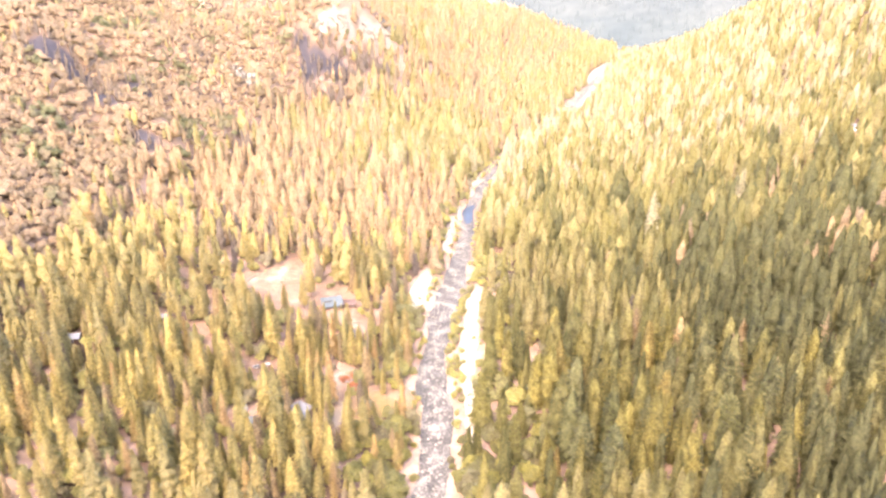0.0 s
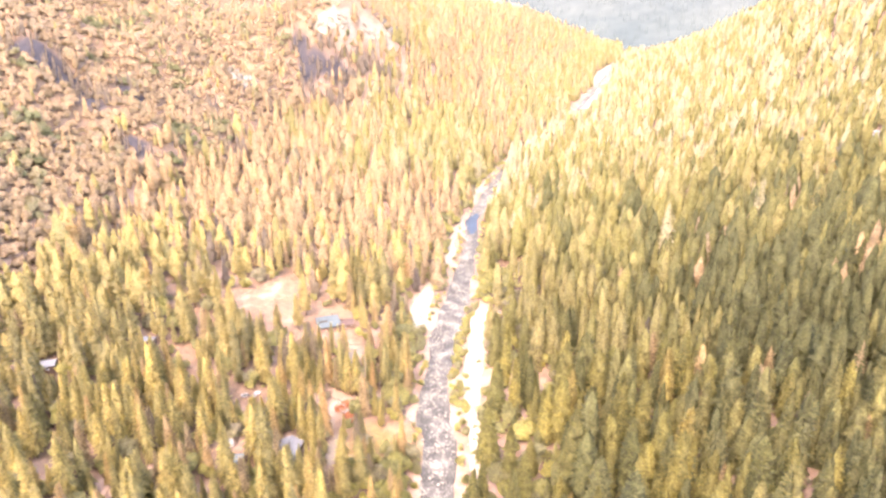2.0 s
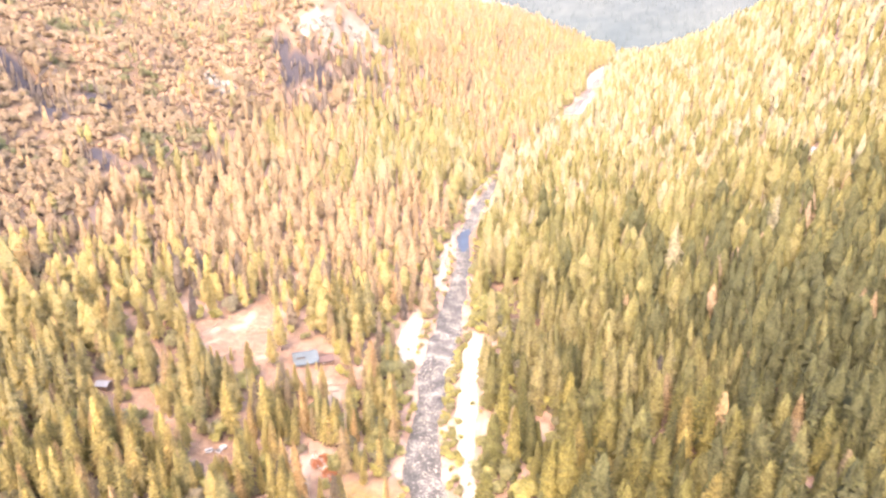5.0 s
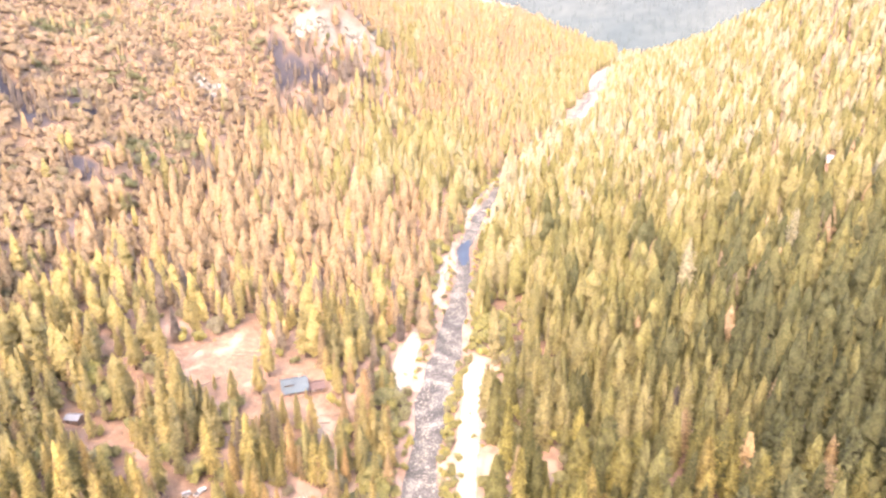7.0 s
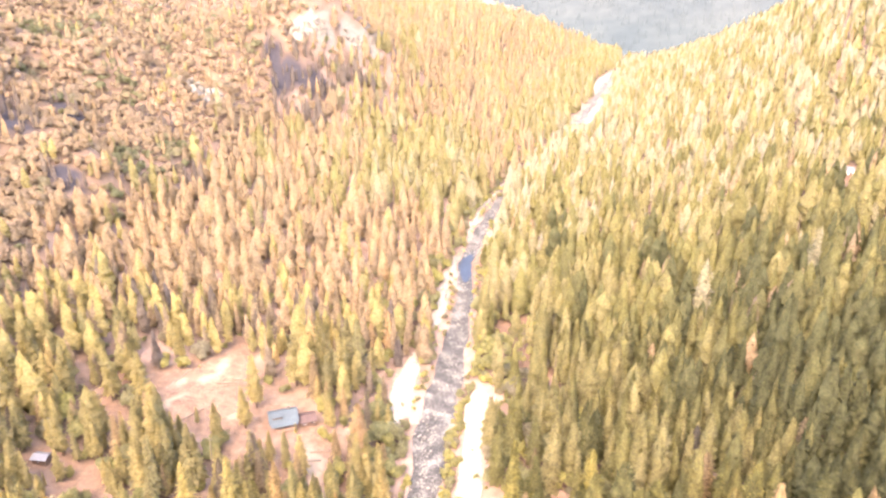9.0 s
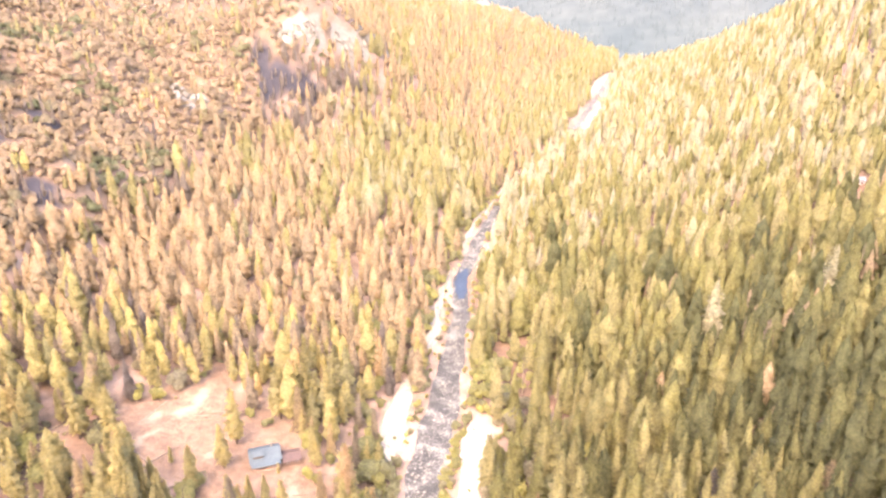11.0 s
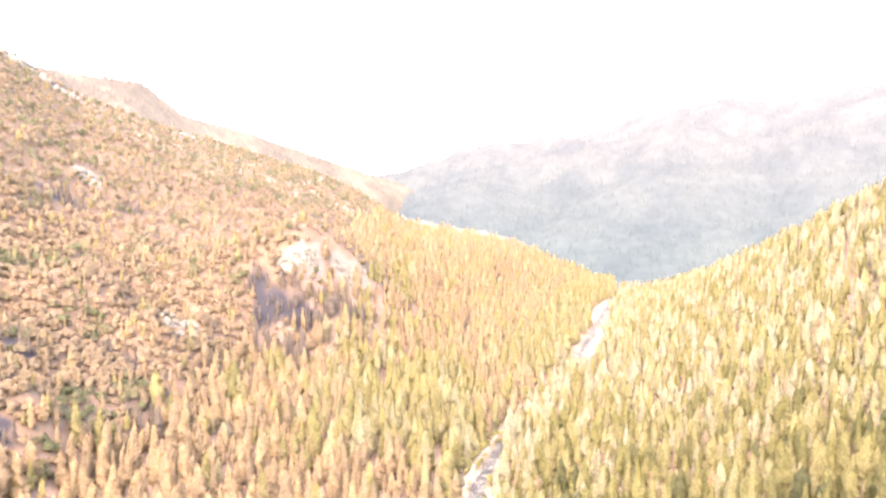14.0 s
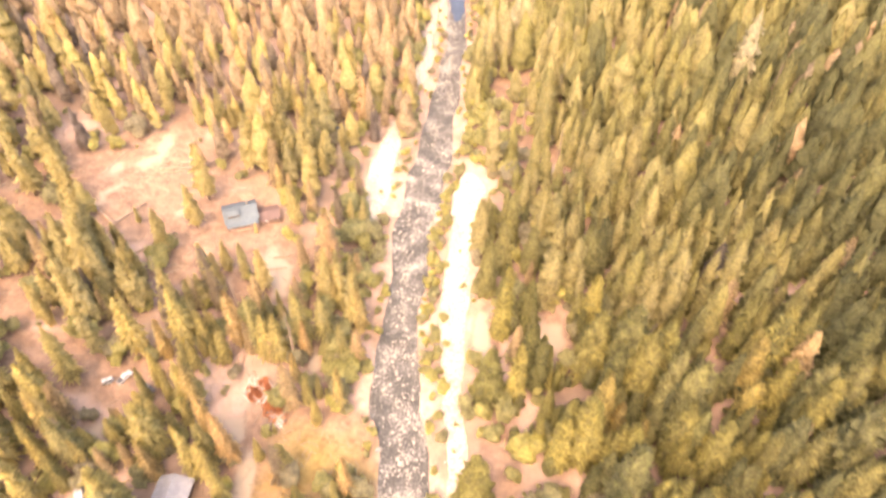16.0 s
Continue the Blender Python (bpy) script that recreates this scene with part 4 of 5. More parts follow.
def merged(kind, lv, rows):
    """All rows as one mesh, from the shapes of that level."""
    vs, ts, ms, tones, ns, at = [], [], [], [], [], 0
    pick = rng.randint(0, len(shapes[kind, lv]), len(rows))
    turn = rng.uniform(0, 6.283, len(rows))
    z = land(rows[:, 0], rows[:, 1])
    for i, ((cv, ct), (tv, tt)) in enumerate(shapes[kind, lv]):
        k = pick == i
        if not k.any():
            continue
        v = np.concatenate([cv, tv]) if lv < 2 else cv
        t = np.concatenate([ct, tt + len(cv)]) if lv < 2 else ct
        m = np.concatenate([np.zeros(len(ct)), np.ones(len(tt))]) if lv < 2 else np.zeros(len(ct))
        c, s, h, w = np.cos(turn[k])[:, None], np.sin(turn[k])[:, None], rows[k, 2][:, None], (rows[k, 2] * rows[k, 3])[:, None]
        p = np.stack([(v[:, 0] * c - v[:, 1] * s) * w + rows[k, 0][:, None], (v[:, 0] * s + v[:, 1] * c) * w + rows[k, 1][:, None], v[:, 2] * h + z[k][:, None] - 0.1], 2)
        n = k.sum()
        r = np.concatenate([rounded(cv, kind, (0.6, 0.6, 0.55, 0.4)[lv]), tv * (20, 20, 0)])[:len(v)]
        ns.append(np.stack([r[:, 0] * c - r[:, 1] * s, r[:, 0] * s + r[:, 1] * c, r[:, 2] + 0 * c], 2).reshape(-1, 3))
        vs.append(p.reshape(-1, 3))
        ts.append((t[None] + (np.arange(n) * len(v))[:, None, None]).reshape(-1, 3) + at)
        ms.append(np.tile(m, n))
        tones.append(np.repeat(rows[k, 4], len(v)))
        at += n * len(v)
    return np.concatenate(vs), np.concatenate(ts), np.concatenate(ms), np.concatenate(tones), np.concatenate(ns)


def grow(kind):
    rows = np.concatenate(stands[kind])
    name, many, mat_one, mat_all, label, category, group = NAMES[kind]
    near = np.argsort(np.hypot(rows[:, 0] * 0.8, rows[:, 1] - 150) + 900 * (rows[:, 1] < 205))
    rows = rows[near]
    single = rows[:SINGLES[kind]]
    protos = []
    for (cv, ct), (tv, tt) in shapes[kind, 0]:
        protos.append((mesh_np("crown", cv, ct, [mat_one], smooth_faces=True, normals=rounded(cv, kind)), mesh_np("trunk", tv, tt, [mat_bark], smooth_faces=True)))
    shaded = [(mesh_np("crown", cv, ct, [mat_fir_dark_one], smooth_faces=True, normals=rounded(cv, kind)), None) for (cv, ct), _ in shapes[kind, 0]] if kind == "fir" else protos
    for x, y, h, w, tone in single:
        base = new(name)
        base.empty_display_size = 0.5
        base.matrix_world = Matrix.Translation((x, y, float(land(x, y)) - 0.1)) @ Euler((rng.uniform(-0.03, 0.03), rng.uniform(-0.03, 0.03), rng.uniform(0, 6.283))).to_matrix().to_4x4() @ Matrix.Diagonal((h * w, h * w, h, 1))
        tagged(base, label if h < 25 else "tall " + label, category, group)
        if kind == "fir" and tone < 0.2:
            base["label"] = "dark green fir with a dense pointed crown"
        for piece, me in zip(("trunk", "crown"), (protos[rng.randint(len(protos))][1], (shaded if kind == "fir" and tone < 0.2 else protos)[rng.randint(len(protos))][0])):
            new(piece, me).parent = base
    rest = rows[SINGLES[kind]:]
    dist = np.hypot(rest[:, 0], np.maximum(rest[:, 1] - 100, 0)) * rng.uniform(0.85, 1.18, len(rest)) + 900 * (rest[:, 1] < 150)
    edges = ((0, 320), (320, 580), (580, 1e9)) if kind not in ("brush",) else ((0, 430), (430, 720), (720, 1e9))
    for lv, (a, b) in enumerate(edges, 1):
        k = (dist >= a) & (dist < b)
        if k.any():
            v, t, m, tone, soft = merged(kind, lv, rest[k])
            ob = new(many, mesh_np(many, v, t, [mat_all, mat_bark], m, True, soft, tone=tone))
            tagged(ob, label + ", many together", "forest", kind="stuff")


for kind in NAMES:
    grow(kind)
rows = np.concatenate(stands["young"])
v, t, m, tone, soft = merged("fir", 3, rows)
tagged(new("young_firs", mesh_np("young_firs", v, t, [mat_fir, mat_bark], m, True, soft, tone=tone)), "young olive-green firs filling the gaps between tall ones", "forest", kind="stuff")


# two pale silvery firs that stand out of the dark stand
mat_silver = foliage("silver_fir_needles", [(0.0, (0.29, 0.262, 0.19)), (1.0, (0.36, 0.325, 0.24))], True)
for x, y, h in ((140, 445, 41), (204, 460, 38)):
    base = empty("silver_fir", Matrix.Translation((x, y, float(land(x, y)) - 0.1)) @ Matrix.Diagonal((h * 1.15, h * 1.15, h, 1)), label="tall silvery fir with layered pale boughs", category="tree")
    (cv, ct), (tv, tt) = shapes["dead", 0][3 if x < 150 else 5]
    new("crown", mesh_np("crown", cv, ct, [mat_silver], smooth_faces=True, normals=rounded(cv, "fir"))).parent = base
    new("trunk", mesh_np("trunk", tv, tt, [mat_bark], smooth_faces=True)).parent = base


def far_trees(name, x, y, z, lo, hi, mat, label):
    """Pointed far trees, as one object."""
    n = len(x)
    a = np.arange(4) * 1.5708
    cone = np.concatenate([np.stack([np.cos(a), np.sin(a), np.full(4, 0.08)], 1), np.stack([np.cos(a + 0.8) * 0.6, np.sin(a + 0.8) * 0.6, np.full(4, 0.5)], 1), [[0, 0, 1.0]]])
    tri = np.array([(i, (i + 1) % 4, 4 + i) for i in range(4)] + [((i + 1) % 4, 4 + (i + 1) % 4, 4 + i) for i in range(4)] + [(4 + i, 4 + (i + 1) % 4, 8) for i in range(4)])
    h, w, r = rng.uniform(lo, hi, n), rng.uniform(0.12, 0.2, n), rng.uniform(0, 1.57, n)
    c, s = np.cos(r)[:, None], np.sin(r)[:, None]
    ww = (h * w)[:, None] * rng.uniform(0.6, 1.4, (n, 9))
    p = np.stack([(cone[:, 0] * c - cone[:, 1] * s) * ww + x[:, None], (cone[:, 0] * s + cone[:, 1] * c) * ww + y[:, None], cone[:, 2] * h[:, None] + z[:, None] - 1], 2)
    t = (tri[None] + (np.arange(n) * 9)[:, None, None]).reshape(-1, 3)
    ob = new(name, mesh_np(name, p.reshape(-1, 3), t, [mat], tone=np.repeat(rng.uniform(0, 1, n), 9)))
    return tagged(ob, label, "forest", kind="stuff")


n = 8000
az, q = rng.uniform(-14, 36, n), rng.uniform(0, 1, n)
dd = 1630 + (np.interp(az, FAR_AZ, FAR_D) - 1610) * q ** 0.85
tx, ty, tz = far_land(az, dd)
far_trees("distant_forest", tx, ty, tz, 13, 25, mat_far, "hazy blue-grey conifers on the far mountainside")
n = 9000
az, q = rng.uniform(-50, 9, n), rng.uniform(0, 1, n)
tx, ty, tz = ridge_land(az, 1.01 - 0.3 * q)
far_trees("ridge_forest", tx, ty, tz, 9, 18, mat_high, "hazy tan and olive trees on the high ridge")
# ---- boulders and rock ----
def rock(g, level, squash):
    """A chipped, uneven stone about 1 across."""
    bm = bmesh.new()
    bmesh.ops.create_icosphere(bm, subdivisions=level, radius=0.5)
    cuts = [Vector(g.normal(size=3)).normalized() for _ in range(7)]
    for v in bm.verts:
        for c in cuts:
            over = v.co.dot(c) - g.uniform(0.3, 0.36)
            if over > 0:
                v.co -= c * over * 0.85
        v.co += Vector(g.uniform(-0.035, 0.035, 3))
        v.co.z *= squash
    return bm


rock_meshes = []
for i in range(10):
    me = bpy.data.meshes.new("boulder")
    bm = rock(rng, 2, rng.uniform(0.55, 0.85))
    bm.to_mesh(me)
    bm.free()
    me.materials.append(mat_boulder)
    rock_meshes.append(me)
yb = rng.uniform(215, 620, 2600)
ub = np.clip(rng.normal(0, 0.5, len(yb)) + 0.25 * np.sin(yb / 21.0), -1.05, 1.05)
k = (waves(ub * 20, yb, 101, 14) > -0.35) & ~((np.abs(yb - 556) < 24) & (ub > -0.7)) & ~((np.abs(yb - 448) < 9) & (ub > -0.6))
yb, ub = yb[k], ub[k]
xb = river_x(yb) + ub * np.interp(yb, BANK_Y, BANK)
size = np.clip(rng.lognormal(-0.75, 0.42, len(yb)), 0.3, 1.9)
order = np.argsort(-size * smooth(520, 240, yb))
for i, j in enumerate(order[:300]):
    ob = new("boulder", rock_meshes[i % 10])
    s = float(size[j])
    ob.matrix_world = Matrix.Translation((xb[j], yb[j], -0.05 + 0.12 * s)) @ Euler((rng.uniform(-0.3, 0.3), rng.uniform(-0.3, 0.3), rng.uniform(0, 6.28))).to_matrix().to_4x4() @ Matrix.Diagonal((s * rng.uniform(0.9, 1.4), s, s, 1))
    tagged(ob, "pale rounded granite boulder in the shallow stream", "boulder", "boulders in the stream")


def many_rocks(name, x, y, z, size, mat, label, category):
    bm = rock(rng, 1, 0.7)
    bm.verts.ensure_lookup_table()
    v0, t0 = np.array([v.co[:] for v in bm.verts]), np.array([[v.index for v in f.verts] for f in bm.faces])
    bm.free()
    n, r = len(x), rng.uniform(0, 6.283, len(x))
    v = v0[None] * rng.uniform(0.75, 1.25, (n, len(v0), 1)) * size[:, None, None]
    c, s = np.cos(r)[:, None], np.sin(r)[:, None]
    p = np.stack([v[..., 0] * c - v[..., 1] * s + x[:, None], v[..., 0] * s + v[..., 1] * c + y[:, None], v[..., 2] + (z + 0.1 * size)[:, None]], 2)
    t = (t0[None] + (np.arange(n) * len(v0))[:, None, None]).reshape(-1, 3)
    return tagged(new(name, mesh_np(name, p.reshape(-1, 3), t, [mat])), label, category, kind="stuff")


rest = order[300:]
many_rocks("stream_cobbles", xb[rest], yb[rest], np.full(len(rest), -0.05), size[rest], mat_boulder, "cream and grey cobbles breaking the water", "stones")
yu = rng.uniform(600, 1460, 420)
xu = river_x(yu) + rng.normal(0, 4.5, len(yu))
many_rocks("upstream_stones", xu, yu, np.full(len(yu), 0.1), rng.uniform(0.8, 2.6, len(yu)), mat_boulder, "bleached stones along the upper stream", "stones")
pts = []
for by, bx, bw in BARS[:3]:
    y = rng.uniform(by[0] + 2, by[-1] - 2, 90)
    pts.append(np.stack([np.interp(y, by, bx) + rng.uniform(-1, 1, 90) * np.interp(y, by, bw), y], 1))
pts = np.concatenate(pts)
many_rocks("bar_stones", pts[:, 0], pts[:, 1], land(pts[:, 0], pts[:, 1]) + 0.3, rng.uniform(0.3, 1.3, len(pts)), mat_boulder, "scattered stones on the pale bars", "stones")

OUTCROPS = ((-214, 740, 16, 20), (-205, 753, 13, 20), (-223, 731, 10, 12), (-146, 870, 12, 6), (-137, 878, 14, 7), (-128, 886, 14, 8), (-119, 898, 13, 9), (-100, 922, 13, 9), (-91, 930, 15, 12), (-83, 943, 17, 14), (-78, 958, 18, 14), (-70, 975, 17, 14),
            (-62, 992, 16, 14), (-54, 1012, 15, 12), (-425, 1045, 24, 16), (-712, 1358, 48, 44), (-684, 1378, 44, 40), (-656, 1400, 36, 32), (-638, 1426, 26, 24), (-497, 1568, 40, 24), (-381, 805, 12, 9), (-300, 900, 12, 8))
for x, y, w, h in OUTCROPS:
    base = empty("granite_outcrop", Matrix.Translation((x, y, float(land(x, y)))), label="pale cracked granite outcrop on the scrubby slope", category="rock", group="outcrops on the slope")
    fall = Vector((float(land(x - 6, y) - land(x + 6, y)), float(land(x, y - 6) - land(x, y + 6)), 12.0)).normalized()
    lay = Vector((0, 0, 1)).rotation_difference(fall).to_matrix().to_4x4()
    for i in range(9):
        bm = rock(rng, 3, 1.0)
        bm.transform(lay @ Matrix.Translation((rng.uniform(-0.65, 0.65) * w, rng.uniform(-0.55, 0.55) * w, rng.uniform(-0.1, 0.06) * h)) @ Euler((rng.uniform(-0.25, 0.25), rng.uniform(-0.25, 0.25), rng.uniform(0, 6.28))).to_matrix().to_4x4() @ Matrix.Diagonal((w * rng.uniform(0.3, 0.75), w * rng.uniform(0.2, 0.5), h * rng.uniform(0.25, 0.5), 1)))
        part("rock_face", bm, mat_granite, base)


# ---- fallen logs and bare trunks ----
def log_bmesh(length, r):
    bm = bmesh.new()
    n, rings = 7, []
    for i in range(6):
        f = i / 5
        rr = r * (1.15 - 0.65 * f)
        rings.append([bm.verts.new((length * (f - 0.5), rr * math.cos(a * 6.283 / n) + 0.25 * r * math.sin(f * 5), rr * math.sin(a * 6.283 / n))) for a in range(n)])
    for p, q in zip(rings, rings[1:]):
        for a in range(n):
            bm.faces.new((p[a], p[(a + 1) % n], q[(a + 1) % n], q[a]))
    bm.faces.new(rings[0][::-1])
    bm.faces.new(rings[-1])
    for i in range(5):
        f, a = rng.uniform(0.35, 0.95), rng.uniform(0.3, 2.8)
        at, l = Vector((length * (f - 0.5), 0, 0)), rng.uniform(0.5, 1.4)
        d = Vector((0.4, math.cos(a), math.sin(a))).normalized()
        bmesh.ops.create_cone(bm, cap_ends=True, segments=4, radius1=0.07, radius2=0.02, depth=l, matrix=Matrix.Translation(at + d * (l / 2 + r * 0.5)) @ d.to_track_quat("Z", "Y").to_matrix().to_4x4())
    return bm


log_mesh = []
for length, r in ((19, 0.44), (15, 0.38), (11, 0.32)):
    ob = part("fallen_log", log_bmesh(length, r), mat_log, smooth_faces=True)
    log_mesh.append(ob.data)
    bpy.data.objects.remove(ob)
LOGS = ((-109, 363, 55), (-107, 366, 58), (-111, 360, 50), (-94, 394, 18), (-90, 397, 10), (-97, 391, 25), (-90, 344, 5), (-86, 342, 32), (-84, 327, 110), (-82, 325, 125), (-143, 373, 20), (-141, 376, 5), (-84, 400, 40), (-80, 404, 60), (-78, 402, 75),
        (-96, 352, 48), (-49, 297, 120), (-47, 296, 105), (-51, 299, 135), (-45, 298, 95), (-88, 335, 15), (-118, 366, 140), (-70, 345, 8), (-66, 346, -6), (-120, 392, 70), (-55, 344, 20), (-48, 352, 15), (-152, 372, 60), (-9, 446, 12), (-75, 412, 30), (-130, 350, 100))
for i, (x, y, a) in enumerate(LOGS):
    ob = new("fallen_log", log_mesh[i % 3])
    z = float(land(x, y))
    c, s = math.cos(radians(a)), math.sin(radians(a))
    tilt = math.atan2(float(land(x + 5 * c, y + 5 * s) - land(x - 5 * c, y - 5 * s)), 10)
    ob.matrix_world = Matrix.Translation((x, y, z + 0.22)) @ Euler((0, -tilt, radians(a))).to_matrix().to_4x4()
    tagged(ob, "bleached fallen conifer log on reddish ground", "log", "felled logs in the clearing")
for x, y, h in ((-40, 308, 27), (-86, 330, 22), (-61, 326, 20), (-112, 345, 20), (44, 424, 24), (58, 408, 22), (38, 540, 25), (215, 500, 30), (226, 470, 28), (150, 430, 24)):
    base = empty("dead_snag", Matrix.Translation((x, y, float(land(x, y)) - 0.2)), label="bare pale dead trunk with stub branches", category="tree", group="bare snags")
    v, t = trunk_shape(rng, 1.0, 0.014, 7, 0.02)
    new("trunk", mesh_np("trunk", v * (h, h, h), t, [mat_log], smooth_faces=True)).parent = base
    for i in range(16):
        f, a, l = rng.uniform(0.3, 0.97), rng.uniform(0, 6.283), rng.uniform(0.8, 2.8)
        d = Vector((math.cos(a), math.sin(a), rng.uniform(-0.2, 0.25))).normalized()
        bm = bmesh.new()
        bmesh.ops.create_cone(bm, cap_ends=True, segments=5, radius1=0.09, radius2=0.03, depth=l * (1.2 - f * 0.6), matrix=Matrix.Translation(Vector((0, 0, f * h)) + d * l * 0.5) @ d.to_track_quat("Z", "Y").to_matrix().to_4x4())
        part("branch", bm, mat_log, base)

# twigs and slash strewn over the open ground
n = 3600
x, y = rng.uniform(-165, -18, n), rng.uniform(225, 430, n)
k = (bare(x, y) > 0.15) | (rng.uniform(0, 1, n) < 0.45)
x, y = x[k], y[k]
n, l, a = len(x), rng.uniform(0.8, 5.0, len(x)), rng.uniform(0, 6.283, len(x))
r = rng.uniform(0.06, 0.16, n)
stick = np.array([(-0.5, -1, 0), (-0.5, 1, 0), (-0.5, 0, 1.6), (0.5, -0.5, 0), (0.5, 0.5, 0), (0.5, 0, 0.8)])
tri = np.array([(0, 3, 5), (0, 5, 2), (1, 2, 5), (1, 5, 4), (0, 2, 1), (3, 4, 5)])
u, v = stick[:, 0] * l[:, None], stick[:, 1] * r[:, None]
c, s = np.cos(a)[:, None], np.sin(a)[:, None]
px, py = u * c - v * s + x[:, None], u * s + v * c + y[:, None]
p = np.stack([px, py, land(px, py) + stick[:, 2] * r[:, None] + 0.04], 2)
tagged(new("slash", mesh_np("slash", p.reshape(-1, 3), (tri[None] + (np.arange(n) * 6)[:, None, None]).reshape(-1, 3), [mat_log])), "sticks and logging slash strewn on reddish ground", "slash", kind="stuff")
mat_red = foliage("red_dead_needles", [(0.0, (0.28, 0.1, 0.055)), (1.0, (0.36, 0.15, 0.08))], True, 0.5)
mat_stick = plain("barked_pale_sticks", (0.22, 0.17, 0.13), (0.36, 0.3, 0.24), 1.5, 0.8, 0.3)
for x, y, w in ((-50, 296, 8), (-45, 291, 7), (-42, 287, 5)):
    pile = empty("brush_pile", Matrix.Translation((x, y, float(land(x, y)) - 0.25)), label="heap of cut boughs with dead red needles and pale sticks", category="brush pile")
    v, t = leafy_crown(rng, 9, 26, 0.62, -0.1, 0.1)
    new("brushwood", mesh_np("brushwood", v * (w, w, 1.9), t, [mat_red])).parent = pile
    for i in range(14):
        a, l = rng.uniform(0.9, 2.6), rng.uniform(2.5, 6.5)
        d = Vector((math.cos(a), math.sin(a), rng.uniform(0.0, 0.3))).normalized()
        bm = bmesh.new()
        bmesh.ops.create_cone(bm, cap_ends=True, segments=5, radius1=0.16, radius2=0.06, depth=l, matrix=Matrix.Translation((rng.uniform(-0.5, 0.5) * w, rng.uniform(-0.5, 0.5) * w, rng.uniform(0.9, 1.7))) @ d.to_track_quat("Z", "Y").to_matrix().to_4x4())
        part("stick", bm, mat_stick, pile)

# ---- buildings ----
mat_roof_blue = plain("blue_grey_metal_roof", (0.027, 0.036, 0.039), (0.043, 0.054, 0.056), 0.7, 0.75, 0.1)
mat_roof_red = plain("maroon_roof", (0.04, 0.025, 0.02), (0.062, 0.038, 0.031), 0.9, 0.7, 0.2)
mat_roof_pale = plain("pale_metal_roof", (0.085, 0.085, 0.088), (0.125, 0.125, 0.126), 0.6, 0.5, 0.1)
mat_wood = plain("brown_boards", (0.0512, 0.032, 0.0224), (0.096, 0.0608, 0.0416), 2.5, 0.8, 0.4)
mat_deck = plain("deck_boards", (0.1408, 0.0896, 0.064), (0.2176, 0.1408, 0.096), 2.0, 0.8, 0.4)
mat_white = plain("white_paint", (0.51, 0.493, 0.459), (0.663, 0.646, 0.612), 0.8, 0.6, 0.1)
mat_van = plain("dusty_pale_paint", (0.16, 0.155, 0.145), (0.24, 0.235, 0.22), 0.8, 0.6, 0.1)
mat_dark = plain("dark_rubber", (0.02, 0.02, 0.02), (0.05, 0.05, 0.05), 3.0, 0.7, 0.2)
mat_glass, _t, _p, _l = material("window_glass")
_p.inputs["Base Color"].default_value, _p.inputs["Roughness"].default_value = (0.03, 0.035, 0.04, 1), 0.08


def box(x0, x1, y0, y1, z0, z1, edge=0.03):
    bm = bmesh.new()
    bmesh.ops.create_cube(bm, size=1, matrix=Matrix.Translation(((x0 + x1) / 2, (y0 + y1) / 2, (z0 + z1) / 2)) @ Matrix.Diagonal((x1 - x0, y1 - y0, z1 - z0, 1)))
    if edge:
        bmesh.ops.bevel(bm, geom=bm.edges[:], offset=edge, segments=1, affect="EDGES")
    return bm


def slab(points, thick):
    """A sloping sheet from four corners, with thickness downwards."""
    bm = bmesh.new()
    top = [bm.verts.new(p) for p in points]
    low = [bm.verts.new((p[0], p[1], p[2] - thick)) for p in points]
    bm.faces.new(top)
    bm.faces.new(low[::-1])
    for i in range(4):
        j = (i + 1) % 4
        bm.faces.new((top[i], low[i], low[j], top[j]))
    return bm


def gable(bm_w, w, d, h, rise):
    """Four walls with gables left and right, as one mesh."""
    v = [bm_w.verts.new(p) for p in ((-w / 2, -d / 2, -1.2), (w / 2, -d / 2, -1.2), (w / 2, d / 2, -1.2), (-w / 2, d / 2, -1.2), (-w / 2, -d / 2, h), (w / 2, -d / 2, h), (w / 2, d / 2, h), (-w / 2, d / 2, h), (-w / 2, 0, h + rise), (w / 2, 0, h + rise))]
    for f in ((0, 1, 5, 4), (2, 3, 7, 6), (1, 2, 6, 9, 5), (3, 0, 4, 8, 7)):
        bm_w.faces.new([v[i] for i in f])
    return bm_w


